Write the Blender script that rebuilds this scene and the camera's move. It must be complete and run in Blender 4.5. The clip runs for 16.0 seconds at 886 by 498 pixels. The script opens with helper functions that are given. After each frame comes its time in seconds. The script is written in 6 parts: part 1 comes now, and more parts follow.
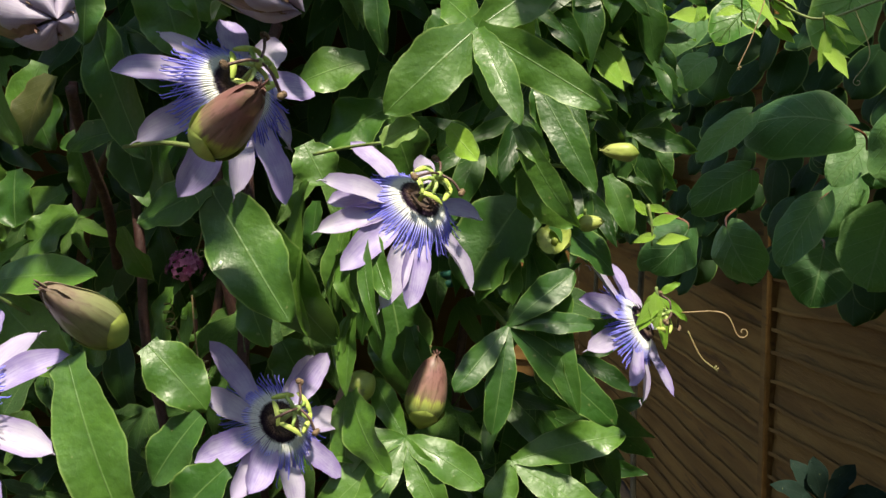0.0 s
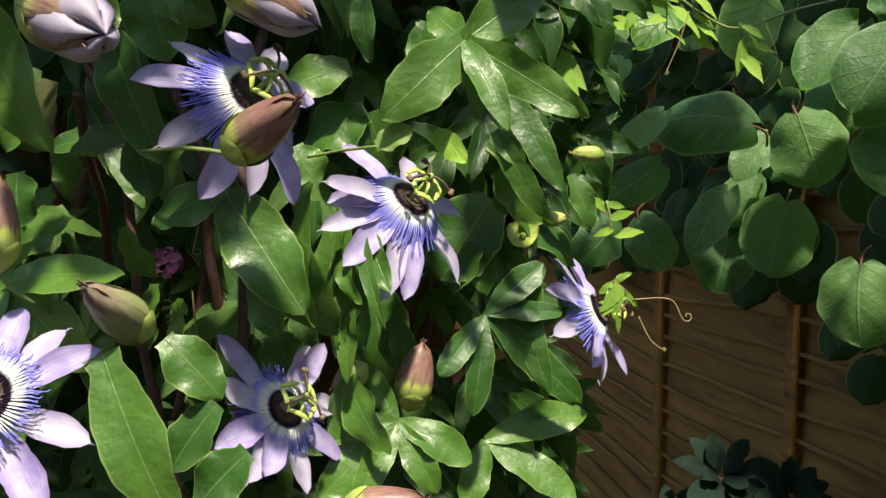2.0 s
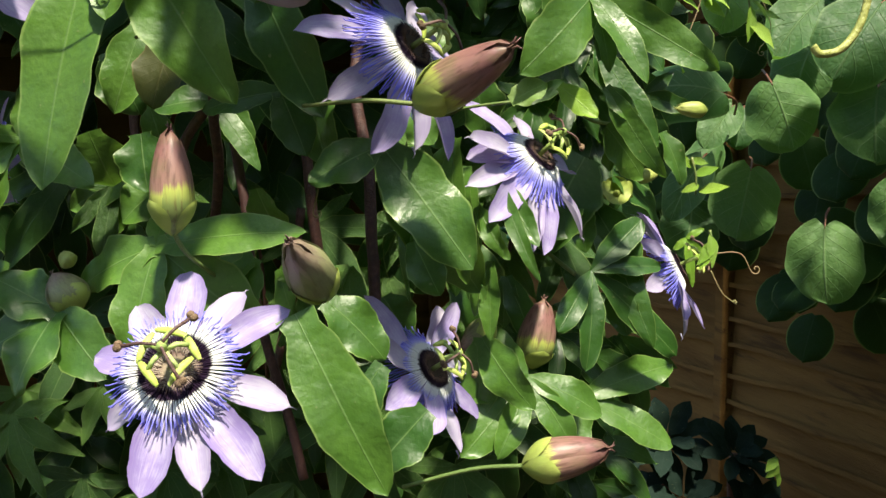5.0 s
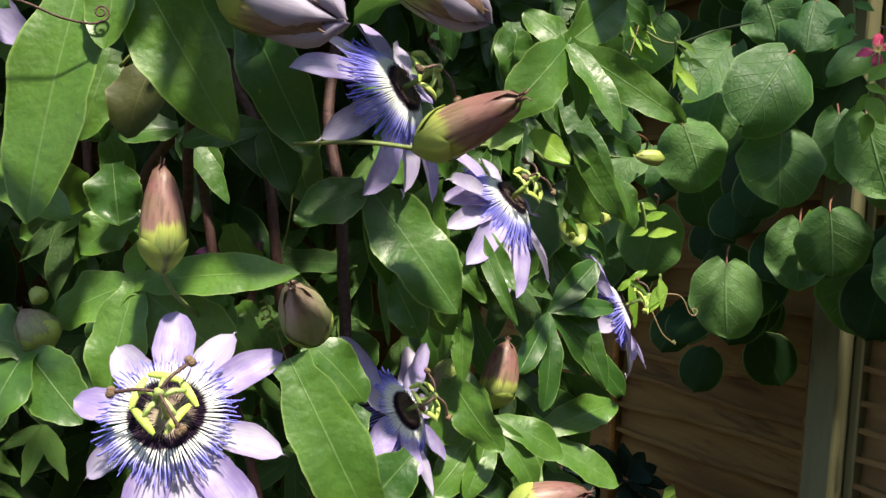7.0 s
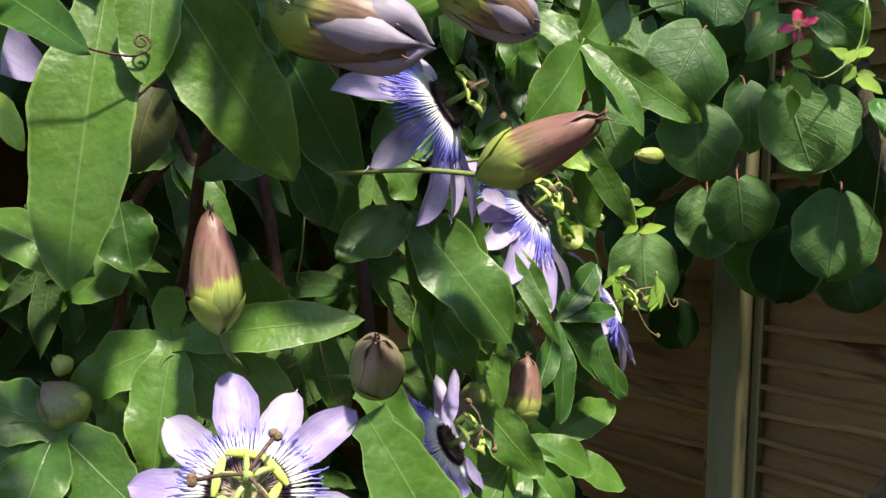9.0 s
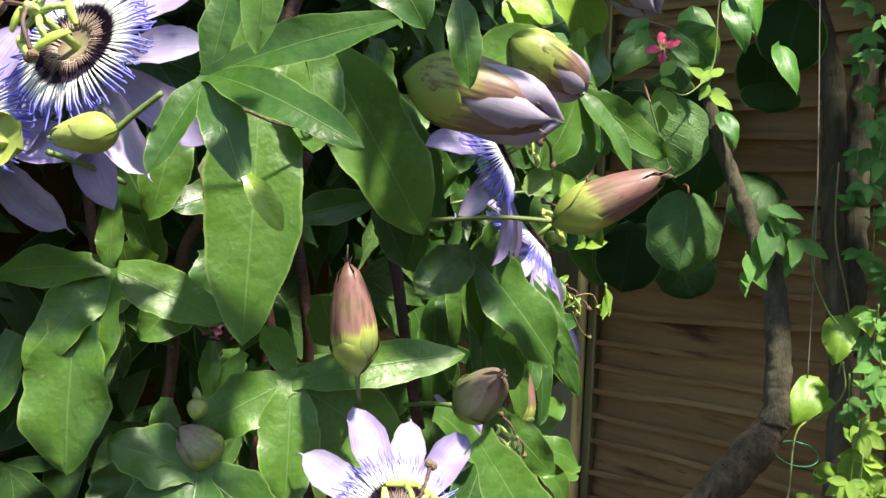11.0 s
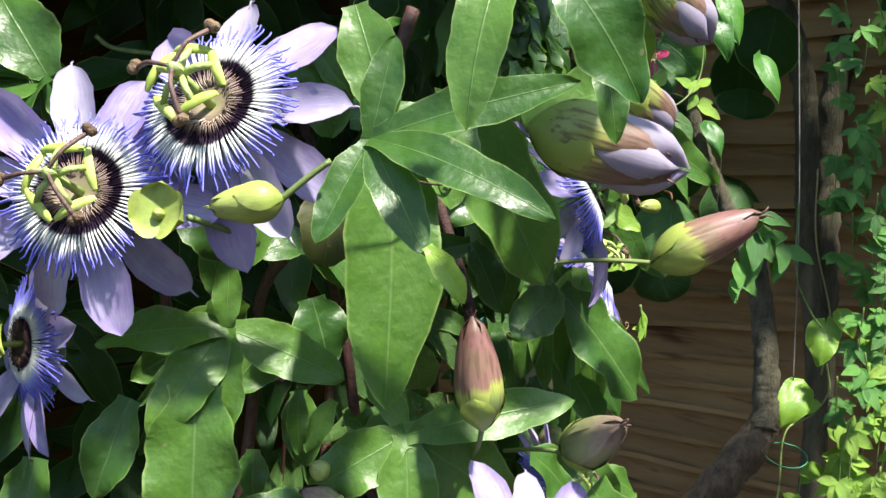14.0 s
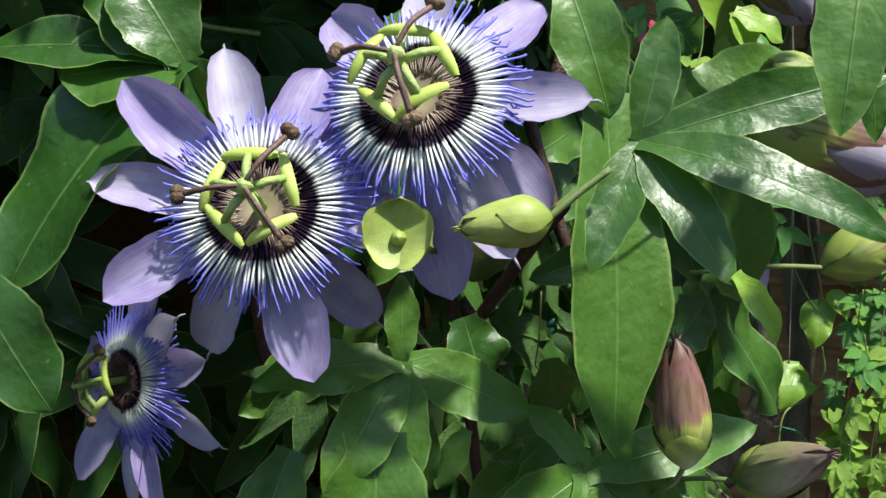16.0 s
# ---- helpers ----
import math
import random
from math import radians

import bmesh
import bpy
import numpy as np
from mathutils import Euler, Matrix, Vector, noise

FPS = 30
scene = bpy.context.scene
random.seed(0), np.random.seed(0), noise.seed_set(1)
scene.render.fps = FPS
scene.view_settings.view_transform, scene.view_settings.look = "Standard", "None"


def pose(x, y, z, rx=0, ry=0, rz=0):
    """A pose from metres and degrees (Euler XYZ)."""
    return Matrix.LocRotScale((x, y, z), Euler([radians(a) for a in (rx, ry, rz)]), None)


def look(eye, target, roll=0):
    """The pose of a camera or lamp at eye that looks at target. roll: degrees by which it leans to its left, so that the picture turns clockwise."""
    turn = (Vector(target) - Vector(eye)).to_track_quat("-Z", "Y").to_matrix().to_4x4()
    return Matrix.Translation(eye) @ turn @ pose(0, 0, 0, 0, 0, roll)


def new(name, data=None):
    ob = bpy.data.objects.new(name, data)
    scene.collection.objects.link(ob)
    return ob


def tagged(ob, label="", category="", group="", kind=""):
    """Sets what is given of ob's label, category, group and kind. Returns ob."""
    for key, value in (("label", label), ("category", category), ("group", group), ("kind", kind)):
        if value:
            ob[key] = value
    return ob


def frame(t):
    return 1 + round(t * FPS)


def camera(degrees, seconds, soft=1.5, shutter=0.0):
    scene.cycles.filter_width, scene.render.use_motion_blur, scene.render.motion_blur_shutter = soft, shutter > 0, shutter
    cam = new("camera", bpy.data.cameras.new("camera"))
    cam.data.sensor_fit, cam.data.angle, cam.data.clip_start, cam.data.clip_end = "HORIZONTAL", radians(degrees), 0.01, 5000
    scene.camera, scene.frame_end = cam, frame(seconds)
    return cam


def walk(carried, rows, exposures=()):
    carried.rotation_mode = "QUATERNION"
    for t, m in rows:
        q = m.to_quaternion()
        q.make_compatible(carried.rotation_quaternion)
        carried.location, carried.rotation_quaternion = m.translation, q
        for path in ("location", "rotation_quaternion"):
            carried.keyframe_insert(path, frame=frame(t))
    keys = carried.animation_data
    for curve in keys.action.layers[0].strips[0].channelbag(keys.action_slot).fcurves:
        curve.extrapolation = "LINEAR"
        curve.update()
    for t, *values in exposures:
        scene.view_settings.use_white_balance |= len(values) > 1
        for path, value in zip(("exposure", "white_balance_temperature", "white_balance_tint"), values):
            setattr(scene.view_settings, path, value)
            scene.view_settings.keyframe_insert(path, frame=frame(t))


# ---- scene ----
cam = camera(48.5, 16.0, soft=1.5)
PATH = [
    (0, (0.2208, 0.1879, 1.5767), (-0.0413, 2.1516, 1.3023), -1.05),
    (0.5, (0.2130, 0.1813, 1.5795), (0.0094, 2.1502, 1.2931), -0.37),
    (1, (0.2007, 0.1744, 1.5802), (0.0418, 2.1475, 1.2947), -0.60),
    (1.5, (0.1838, 0.1594, 1.5812), (0.0811, 2.1365, 1.2973), -0.86),
    (2, (0.1650, 0.1415, 1.5859), (0.1387, 2.1195, 1.2908), -0.78),
    (2.5, (0.1538, 0.1335, 1.5833), (0.1615, 2.1102, 1.2794), -0.70),
    (3, (0.1293, 0.1322, 1.5810), (0.1857, 2.1073, 1.2715), -0.58),
    (3.5, (0.0924, 0.1383, 1.5741), (0.2353, 2.1061, 1.2463), -0.36),
    (4, (0.0588, 0.1428, 1.5738), (0.2257, 2.1102, 1.2553), -0.79),
    (4.5, (0.0384, 0.1405, 1.5716), (0.2384, 2.1049, 1.2536), -1.17),
    (4.7, (0.0288, 0.1439, 1.5710), (0.2414, 2.1063, 1.2488), -1.21),
    (6.8, (-0.0438, 0.1602, 1.5860), (0.4410, 2.0694, 1.2392), 0.58),
    (7, (-0.0407, 0.1629, 1.5834), (0.4483, 2.0805, 1.2943), 1.40),
    (7.5, (-0.0318, 0.1785, 1.5941), (0.3979, 2.1038, 1.2647), -0.00),
    (8, (-0.0433, 0.1997, 1.5950), (0.4678, 2.1046, 1.2632), 0.02),
    (8.5, (-0.0795, 0.2144, 1.5999), (0.5802, 2.0749, 1.2784), 0.88),
    (9, (-0.1193, 0.2296, 1.6062), (0.6531, 2.0403, 1.2532), -0.59),
    (9.2, (-0.1358, 0.2345, 1.6100), (0.6916, 2.0187, 1.2467), -0.55),
    (11.3, (-0.2797, 0.2718, 1.6461), (0.9020, 1.8341, 1.2427), 1.00),
    (11.5, (-0.2895, 0.2806, 1.6474), (0.8956, 1.8391, 1.2394), 0.81),
    (12, (-0.3022, 0.2957, 1.6549), (0.8914, 1.8465, 1.2422), 1.12),
    (12.5, (-0.3103, 0.3031, 1.6609), (0.8956, 1.8397, 1.2310), 1.91),
    (13, (-0.3132, 0.3128, 1.6659), (0.9049, 1.8428, 1.2471), 1.33),
    (13.5, (-0.3127, 0.3129, 1.6663), (0.9368, 1.8158, 1.2419), 0.64),
    (14, (-0.3203, 0.3222, 1.6649), (0.9595, 1.8038, 1.2561), 0.99),
    (14.5, (-0.3261, 0.3429, 1.6670), (0.9770, 1.8008, 1.2472), -0.03),
    (15, (-0.3442, 0.3827, 1.6717), (0.9933, 1.8041, 1.2351), 1.04),
    (15.5, (-0.3495, 0.4158, 1.6667), (1.0503, 1.7771, 1.2333), 2.73),
    (16, (-0.3570, 0.4392, 1.6647), (1.0528, 1.7833, 1.2107), 1.35),
]
walk(cam, [(t, look(eye, target, roll)) for t, eye, target, roll in PATH],
     exposures=[(0.0, 0.98, 7300, 6), (4.5, 1.14, 7200, 6), (9.0, 1.12, 7000, 10), (11.5, 1.46, 6800, 9), (12.5, 1.46, 6600, 9), (14.5, 1.33, 6400, 9), (16.0, 0.82, 6300, 5)])

# ---------------------------------------------------------------- light
world = bpy.data.worlds.new("world")
scene.world = world
world.use_nodes = True
wn = world.node_tree
sky = wn.nodes.new("ShaderNodeTexSky")
sky.sky_type, sky.sun_disc = "NISHITA", False
SUN_EL, SUN_AZ = 67.0, 165.0
sky.sun_elevation, sky.sun_rotation = radians(SUN_EL), radians(SUN_AZ)
wn.nodes["Background"].inputs[1].default_value = 0.135
wn.links.new(sky.outputs[0], wn.nodes["Background"].inputs[0])
sun = new("sun", bpy.data.lights.new("sun", "SUN"))
sun.data.energy, sun.data.angle, sun.data.color = 4.8, radians(3.0), (1.0, 0.94, 0.84)
to_sun = Vector((math.sin(radians(SUN_AZ)) * math.cos(radians(SUN_EL)), math.cos(radians(SUN_AZ)) * math.cos(radians(SUN_EL)), math.sin(radians(SUN_EL))))
sun.matrix_world = look(to_sun * 6, (0, 0, 0))


# ---------------------------------------------------------------- materials
class Nodes:
    """A material with short calls for its nodes."""

    def __init__(self, name):
        self.mat = bpy.data.materials.new(name)
        self.mat.use_nodes = True
        self.t = self.mat.node_tree
        self.bsdf = self.t.nodes["Principled BSDF"]
        self.out = self.t.nodes["Material Output"]

    def add(self, kind, operation="", data_type="", blend_type="", interpolation_type="", feature=""):
        n = self.t.nodes.new("ShaderNode" + kind)
        if operation:
            n.operation = operation
        if data_type:
            n.data_type = data_type
        if blend_type:
            n.blend_type = blend_type
        if interpolation_type:
            n.interpolation_type = interpolation_type
        if feature:
            n.feature = feature
        return n

    def put(self, socket, value):
        if isinstance(value, bpy.types.NodeSocket):
            self.t.links.new(value, socket)
        else:
            socket.default_value = value

    def math(self, op, a, b=0.0, c=0.0):
        n = self.add("Math", operation=op)
        for i, v in enumerate((a, b, c)):
            self.put(n.inputs[i], v)
        return n.outputs[0]

    def noise(self, scale, detail=3.0, vector=None, rough=0.55):
        n = self.add("TexNoise")
        n.inputs["Scale"].default_value, n.inputs["Detail"].default_value, n.inputs["Roughness"].default_value = scale, detail, rough
        self.put(n.inputs["Vector"], vector or self.coords("Object"))
        return n.outputs["Fac"]

    def coords(self, which):
        return self.add("TexCoord").outputs[which]

    def ramp(self, fac, stops, smooth="LINEAR"):
        n = self.add("ValToRGB")
        n.color_ramp.interpolation = smooth
        while len(n.color_ramp.elements) < len(stops):
            n.color_ramp.elements.new(0.5)
        for e, (at, col) in zip(n.color_ramp.elements, stops):
            e.position, e.color = at, (*col, 1)
        self.put(n.inputs[0], fac)
        return n.outputs[0]

    def mix(self, fac, a, b, how="MIX"):
        n = self.add("Mix", data_type="RGBA", blend_type=how)
        self.put(n.inputs[0], fac)
        for i, v in ((6, a), (7, b)):
            self.put(n.inputs[i], (*v, 1) if isinstance(v, tuple) else v)
        return n.outputs[2]

    def spread(self, x, lo, hi, a=0.0, b=1.0):
        n = self.add("MapRange", interpolation_type="SMOOTHSTEP")
        for i, v in enumerate((x, lo, hi, a, b)):
            self.put(n.inputs[i], v)
        return n.outputs[0]

    def random(self):
        return self.add("ObjectInfo").outputs["Random"]

    def bump(self, height, strength=0.3, distance=0.001):
        n = self.add("Bump")
        n.inputs["Strength"].default_value, n.inputs["Distance"].default_value = strength, distance
        self.put(n.inputs["Height"], height)
        self.put(self.bsdf.inputs["Normal"], n.outputs[0])
        return n.outputs[0]

    def finish(self, color, rough=0.5, spec=0.5, thin=0.0, thin_color=None):
        self.put(self.bsdf.inputs["Base Color"], (*color, 1) if isinstance(color, tuple) else color)
        self.put(self.bsdf.inputs["Roughness"], rough)
        self.put(self.bsdf.inputs["Specular IOR Level"], spec)
        if thin:
            tr = self.add("BsdfTranslucent")
            c = thin_color if thin_color is not None else color
            self.put(tr.inputs[0], (*c, 1) if isinstance(c, tuple) else c)
            m = self.add("MixShader")
            m.inputs[0].default_value = thin
            self.t.links.new(self.bsdf.outputs[0], m.inputs[1])
            self.t.links.new(tr.outputs[0], m.inputs[2])
            self.t.links.new(m.outputs[0], self.out.inputs[0])
        return self.mat


def leaf_material(name, deep, fresh, vein, veins=8.0, slant=2.4, vein_size=0.10, rough=0.40, relief=0.55, thin=0.40, rim=(0.22, 0.33, 0.09), stuff=False, vein_relief=0.35, side_vein=0.28, puckers=0.08, depth=0.0014, swell=0.7, grain=0.8, spec=0.5):
    m = Nodes(name)
    uv = m.add("SeparateXYZ")
    m.put(uv.inputs[0], m.coords("UV"))
    u, v = uv.outputs[0], m.math("ABSOLUTE", m.math("MULTIPLY_ADD", uv.outputs[1], 2.0, -1.0))
    mid = m.spread(v, 0.0, 0.05, 1.0, 0.0)
    phase = m.math("FRACT", m.math("SUBTRACT", m.math("MULTIPLY", u, veins), m.math("MULTIPLY", m.math("POWER", v, 0.8), slant)))
    side = m.spread(m.math("ABSOLUTE", m.math("SUBTRACT", phase, 0.5)), 0.0, vein_size, 1.0, 0.0)
    side = m.math("MULTIPLY", side, m.spread(v, 0.55, 1.0, 1.0, 0.0))
    lines = m.math("MAXIMUM", mid, m.math("MULTIPLY", side, side_vein))
    rnd = m.add("NewGeometry").outputs["Random Per Island"] if stuff else m.random()
    where = m.coords("Object")
    blotch, fine = m.noise(45.0, 4.0, where), m.noise(420.0, 3.0, where)
    tone = m.math("ADD", m.math("MULTIPLY", rnd, 0.55), m.math("MULTIPLY", blotch, 0.6))
    color = m.mix(m.spread(tone, 0.25, 0.95), deep, fresh)
    color = m.mix(m.math("MULTIPLY", m.spread(fine, 0.35, 0.75), 0.25), color, tuple(0.55 * c for c in deep))
    color = m.mix(m.math("MULTIPLY", lines, 0.55), color, vein)
    color = m.mix(m.math("MULTIPLY", m.math("SUBTRACT", m.spread(v, 0.90, 0.99), m.math("MULTIPLY", blotch, 0.5)), 0.9), color, rim)
    # small dry specks
    speck = m.spread(m.noise(260.0, 1.0, where), 0.74, 0.8)
    color = m.mix(m.math("MULTIPLY", speck, 0.5), color, (0.22, 0.24, 0.10))
    height = m.math("ADD", m.math("MULTIPLY", lines, -vein_relief), m.math("ADD", m.math("MULTIPLY", m.noise(130.0, 3.0, where), grain), m.math("MULTIPLY", m.noise(30.0, 2.0, where), swell)))
    cells = m.add("TexVoronoi", feature="DISTANCE_TO_EDGE")
    cells.inputs["Scale"].default_value = 120.0
    m.put(cells.inputs["Vector"], where)
    height = m.math("ADD", height, m.math("MULTIPLY", m.spread(cells.outputs[0], 0.0, 0.25), puckers))
    height = m.math("ADD", height, m.math("MULTIPLY", m.noise(380.0, 2.0, where), 0.1))
    m.bump(height, relief, depth)
    gloss = m.spread(m.noise(70.0, 3.0, where), 0.25, 0.75, rough - 0.10, rough + 0.14)
    return m.finish(color, gloss, spec, thin, m.mix(0.5, color, (0.17, 0.36, 0.03)))


LEAF = leaf_material("passion_leaf", (0.029, 0.092, 0.015), (0.096, 0.208, 0.030), (0.17, 0.28, 0.09), vein_size=0.06, rough=0.41, relief=0.7, vein_relief=0.16, side_vein=0.13, thin=0.28, swell=1.1, puckers=0.09)
YOUNG = leaf_material("young_leaf", (0.17, 0.34, 0.03), (0.32, 0.50, 0.06), (0.34, 0.48, 0.14), rough=0.4, thin=0.35, rim=(0.36, 0.5, 0.12))
# the passion leaf in darker colours, standing in for shade inside the vine
LEAF_SHADED = leaf_material("passion_leaf_shaded", (0.014, 0.050, 0.010), (0.040, 0.110, 0.019), (0.07, 0.14, 0.045), stuff=True, spec=0.40)
KIWI = leaf_material("kiwi_leaf", (0.030, 0.104, 0.028), (0.108, 0.235, 0.058), (0.21, 0.32, 0.14), veins=5.5, slant=2.0, vein_size=0.05, rough=0.60, relief=0.6, rim=(0.15, 0.27, 0.09), vein_relief=1.2, side_vein=0.8, puckers=0.22, depth=0.0018, grain=0.6, swell=1.3)
# the kiwi leaf much darkened, its colour carrying the shade between nearer leaves
KIWI_SHADED = leaf_material("kiwi_leaf_shaded", (0.006, 0.024, 0.007), (0.018, 0.055, 0.015), (0.05, 0.10, 0.04), veins=5.5, slant=2.0, rough=0.6, stuff=True, spec=0.12)
BRACT_LEAF = leaf_material("bract_leaf", (0.13, 0.24, 0.05), (0.22, 0.34, 0.09), (0.28, 0.40, 0.14), rough=0.5, rim=(0.3, 0.42, 0.12))
DYING = leaf_material("dying_leaf", (0.060, 0.068, 0.016), (0.105, 0.112, 0.030), (0.12, 0.11, 0.04), rough=0.55, rim=(0.16, 0.13, 0.05))
LIME_LEAF = leaf_material("lime_leaf", (0.065, 0.18, 0.026), (0.14, 0.30, 0.05), (0.24, 0.38, 0.12), veins=5.5, slant=2.0, vein_size=0.09, relief=1.0, rim=(0.34, 0.48, 0.14), vein_relief=1.2, side_vein=0.6)
FRESH = leaf_material("creeper_leaf", (0.048, 0.17, 0.028), (0.115, 0.30, 0.045), (0.15, 0.30, 0.08), rough=0.4, thin=0.3, rim=(0.12, 0.30, 0.06))
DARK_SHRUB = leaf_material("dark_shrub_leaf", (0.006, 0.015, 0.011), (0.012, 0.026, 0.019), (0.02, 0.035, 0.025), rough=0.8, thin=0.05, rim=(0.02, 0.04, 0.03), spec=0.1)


def petal_material(name, pale, tint, edge, inner=(0.66, 0.66, 0.70)):
    m = Nodes(name)
    uv = m.add("SeparateXYZ")
    m.put(uv.inputs[0], m.coords("UV"))
    u, v = uv.outputs[0], m.math("ABSOLUTE", m.math("MULTIPLY_ADD", uv.outputs[1], 2.0, -1.0))
    stretch = m.add("Mapping")
    stretch.inputs["Scale"].default_value = (1.6, 14.0, 1.0)
    m.put(stretch.inputs[0], m.coords("UV"))
    streak = m.noise(2.2, 4.0, stretch.outputs[0])
    cloud = m.noise(3.4, 4.0)
    color = m.mix(m.spread(m.math("ADD", m.math("MULTIPLY", streak, 0.55), m.math("MULTIPLY", cloud, 0.8)), 0.54, 0.80), pale, tint)
    color = m.mix(m.math("MULTIPLY", m.spread(v, 0.6, 1.0), 0.6), color, edge)
    color = m.mix(m.math("MULTIPLY", m.spread(u, 0.1, 0.5, 1.0, 0.0), 0.35), color, inner)
    color = m.mix(m.math("MULTIPLY", m.random(), 0.3), color, pale)
    m.bump(m.math("ADD", streak, m.math("MULTIPLY", m.noise(18.0, 3.0), 0.5)), 0.2, 0.0006)
    return m.finish(color, 0.5, 0.35, 0.28)


PETAL = petal_material("petal", (0.43, 0.385, 0.58), (0.275, 0.21, 0.465), (0.23, 0.16, 0.41), inner=(0.52, 0.52, 0.58))
SEPAL_WHITE = petal_material("sepal_inside", (0.48, 0.45, 0.56), (0.35, 0.30, 0.48), (0.27, 0.20, 0.40), inner=(0.54, 0.54, 0.59))

BUD_PETAL = petal_material("bud_petal", (0.43, 0.39, 0.48), (0.33, 0.28, 0.40), (0.22, 0.16, 0.28))


def ring_material(name, stops, rough=0.6, stripes=0.0):
    m = Nodes(name)
    xyz = m.add("SeparateXYZ")
    m.put(xyz.inputs[0], m.coords("Object"))
    r = m.math("SQRT", m.math("ADD", m.math("POWER", xyz.outputs[0], 2.0), m.math("POWER", xyz.outputs[1], 2.0)))
    r = m.math("ADD", r, m.math("MULTIPLY_ADD", m.noise(30.0, 2.0), 0.05, -0.025))
    return m.finish(m.ramp(r, stops), rough, 0.25, 0.12)


DARK, CREAM, WHITE, BLUE = (0.016, 0.006, 0.022), (0.52, 0.48, 0.36), (0.80, 0.82, 0.80), (0.20, 0.20, 0.74)
CORONA = ring_material("corona_filament", [(0.0, DARK), (0.315, DARK), (0.35, WHITE), (0.42, WHITE), (0.47, (0.42, 0.42, 0.86)), (0.53, BLUE), (1.0, (0.22, 0.20, 0.80))])
EYE = ring_material("flower_eye", [(0.0, (0.30, 0.34, 0.14)), (0.08, (0.30, 0.25, 0.16)), (0.15, (0.14, 0.09, 0.08)), (0.21, DARK), (1.0, DARK)])
CORONA_OLD = ring_material("faded_corona_filament", [(0.0, DARK), (0.25, DARK), (0.285, WHITE), (0.36, WHITE), (0.42, (0.42, 0.42, 0.86)), (0.50, BLUE), (1.0, (0.22, 0.20, 0.80))])
EYE_OLD = ring_material("faded_flower_eye", [(0.0, (0.10, 0.08, 0.05)), (0.10, (0.075, 0.05, 0.04)), (0.2, DARK), (1.0, DARK)])
FRINGE_OLD = ring_material("faded_inner_fringe", [(0.0, (0.24, 0.17, 0.12)), (0.18, (0.16, 0.10, 0.08)), (0.25, DARK), (1.0, DARK)])
FRINGE = ring_material("inner_fringe", [(0.0, CREAM), (0.16, (0.46, 0.38, 0.30)), (0.23, (0.22, 0.15, 0.13)), (0.27, DARK), (1.0, DARK)])


def plain(name, a, b, scale=40.0, rough=0.5, relief=0.3, thin=0.0, spec=0.4):
    m = Nodes(name)
    n = m.noise(scale, 4.0)
    m.bump(m.noise(scale * 3, 3.0), relief, 0.002)
    return m.finish(m.mix(m.spread(m.math("ADD", n, m.math("MULTIPLY_ADD", m.random(), 0.3, -0.15)), 0.3, 0.7), a, b), rough, spec, thin)


ANTHER = plain("anther", (0.36, 0.47, 0.08), (0.48, 0.56, 0.15), 14.0, 0.6, 0.06)
STALK_GREEN = plain("pale_green_stalk", (0.26, 0.38, 0.09), (0.38, 0.47, 0.17), 9.0)
STYLE = plain("style", (0.065, 0.032, 0.028), (0.15, 0.09, 0.075), 30.0)
STIGMA = plain("stigma", (0.085, 0.052, 0.03), (0.20, 0.135, 0.08), 20.0, 0.85, 0.6)
STEM = plain("woody_stem", (0.045, 0.018, 0.016), (0.10, 0.045, 0.035), 300.0, 0.55, 0.5)
LEAF_STALK = plain("reddish_leaf_stalk", (0.11, 0.045, 0.025), (0.17, 0.075, 0.04), 200.0)
STEM_GREEN = plain("green_stem", (0.10, 0.17, 0.04), (0.18, 0.22, 0.07), 200.0, 0.5)
TENDRIL = plain("tendril", (0.20, 0.20, 0.07), (0.30, 0.20, 0.10), 200.0)
TENDRIL_GREEN = plain("green_tendril", (0.24, 0.27, 0.06), (0.33, 0.34, 0.10), 200.0)
FLORET = plain("floret", (0.34, 0.06, 0.22), (0.60, 0.22, 0.44), 300.0)
CLIP = plain("dark_green_plastic", (0.006, 0.045, 0.035), (0.01, 0.07, 0.05), 100.0, 0.3)
WIRE = plain("green_plastic_wire", (0.02, 0.16, 0.07), (0.04, 0.22, 0.10), 100.0, 0.4)
STRING = plain("string", (0.16, 0.14, 0.12), (0.24, 0.21, 0.18), 200.0, 0.9)
CLEMATIS = plain("clematis_petal", (0.50, 0.02, 0.10), (0.70, 0.08, 0.22), 60.0, 0.55, 0.3, 0.2)
CLEMATIS_EYE = plain("clematis_stamen", (0.65, 0.55, 0.20), (0.75, 0.68, 0.35), 60.0)
SOIL = plain("soil", (0.02, 0.014, 0.009), (0.05, 0.035, 0.022), 8.0, 0.95, 1.0)


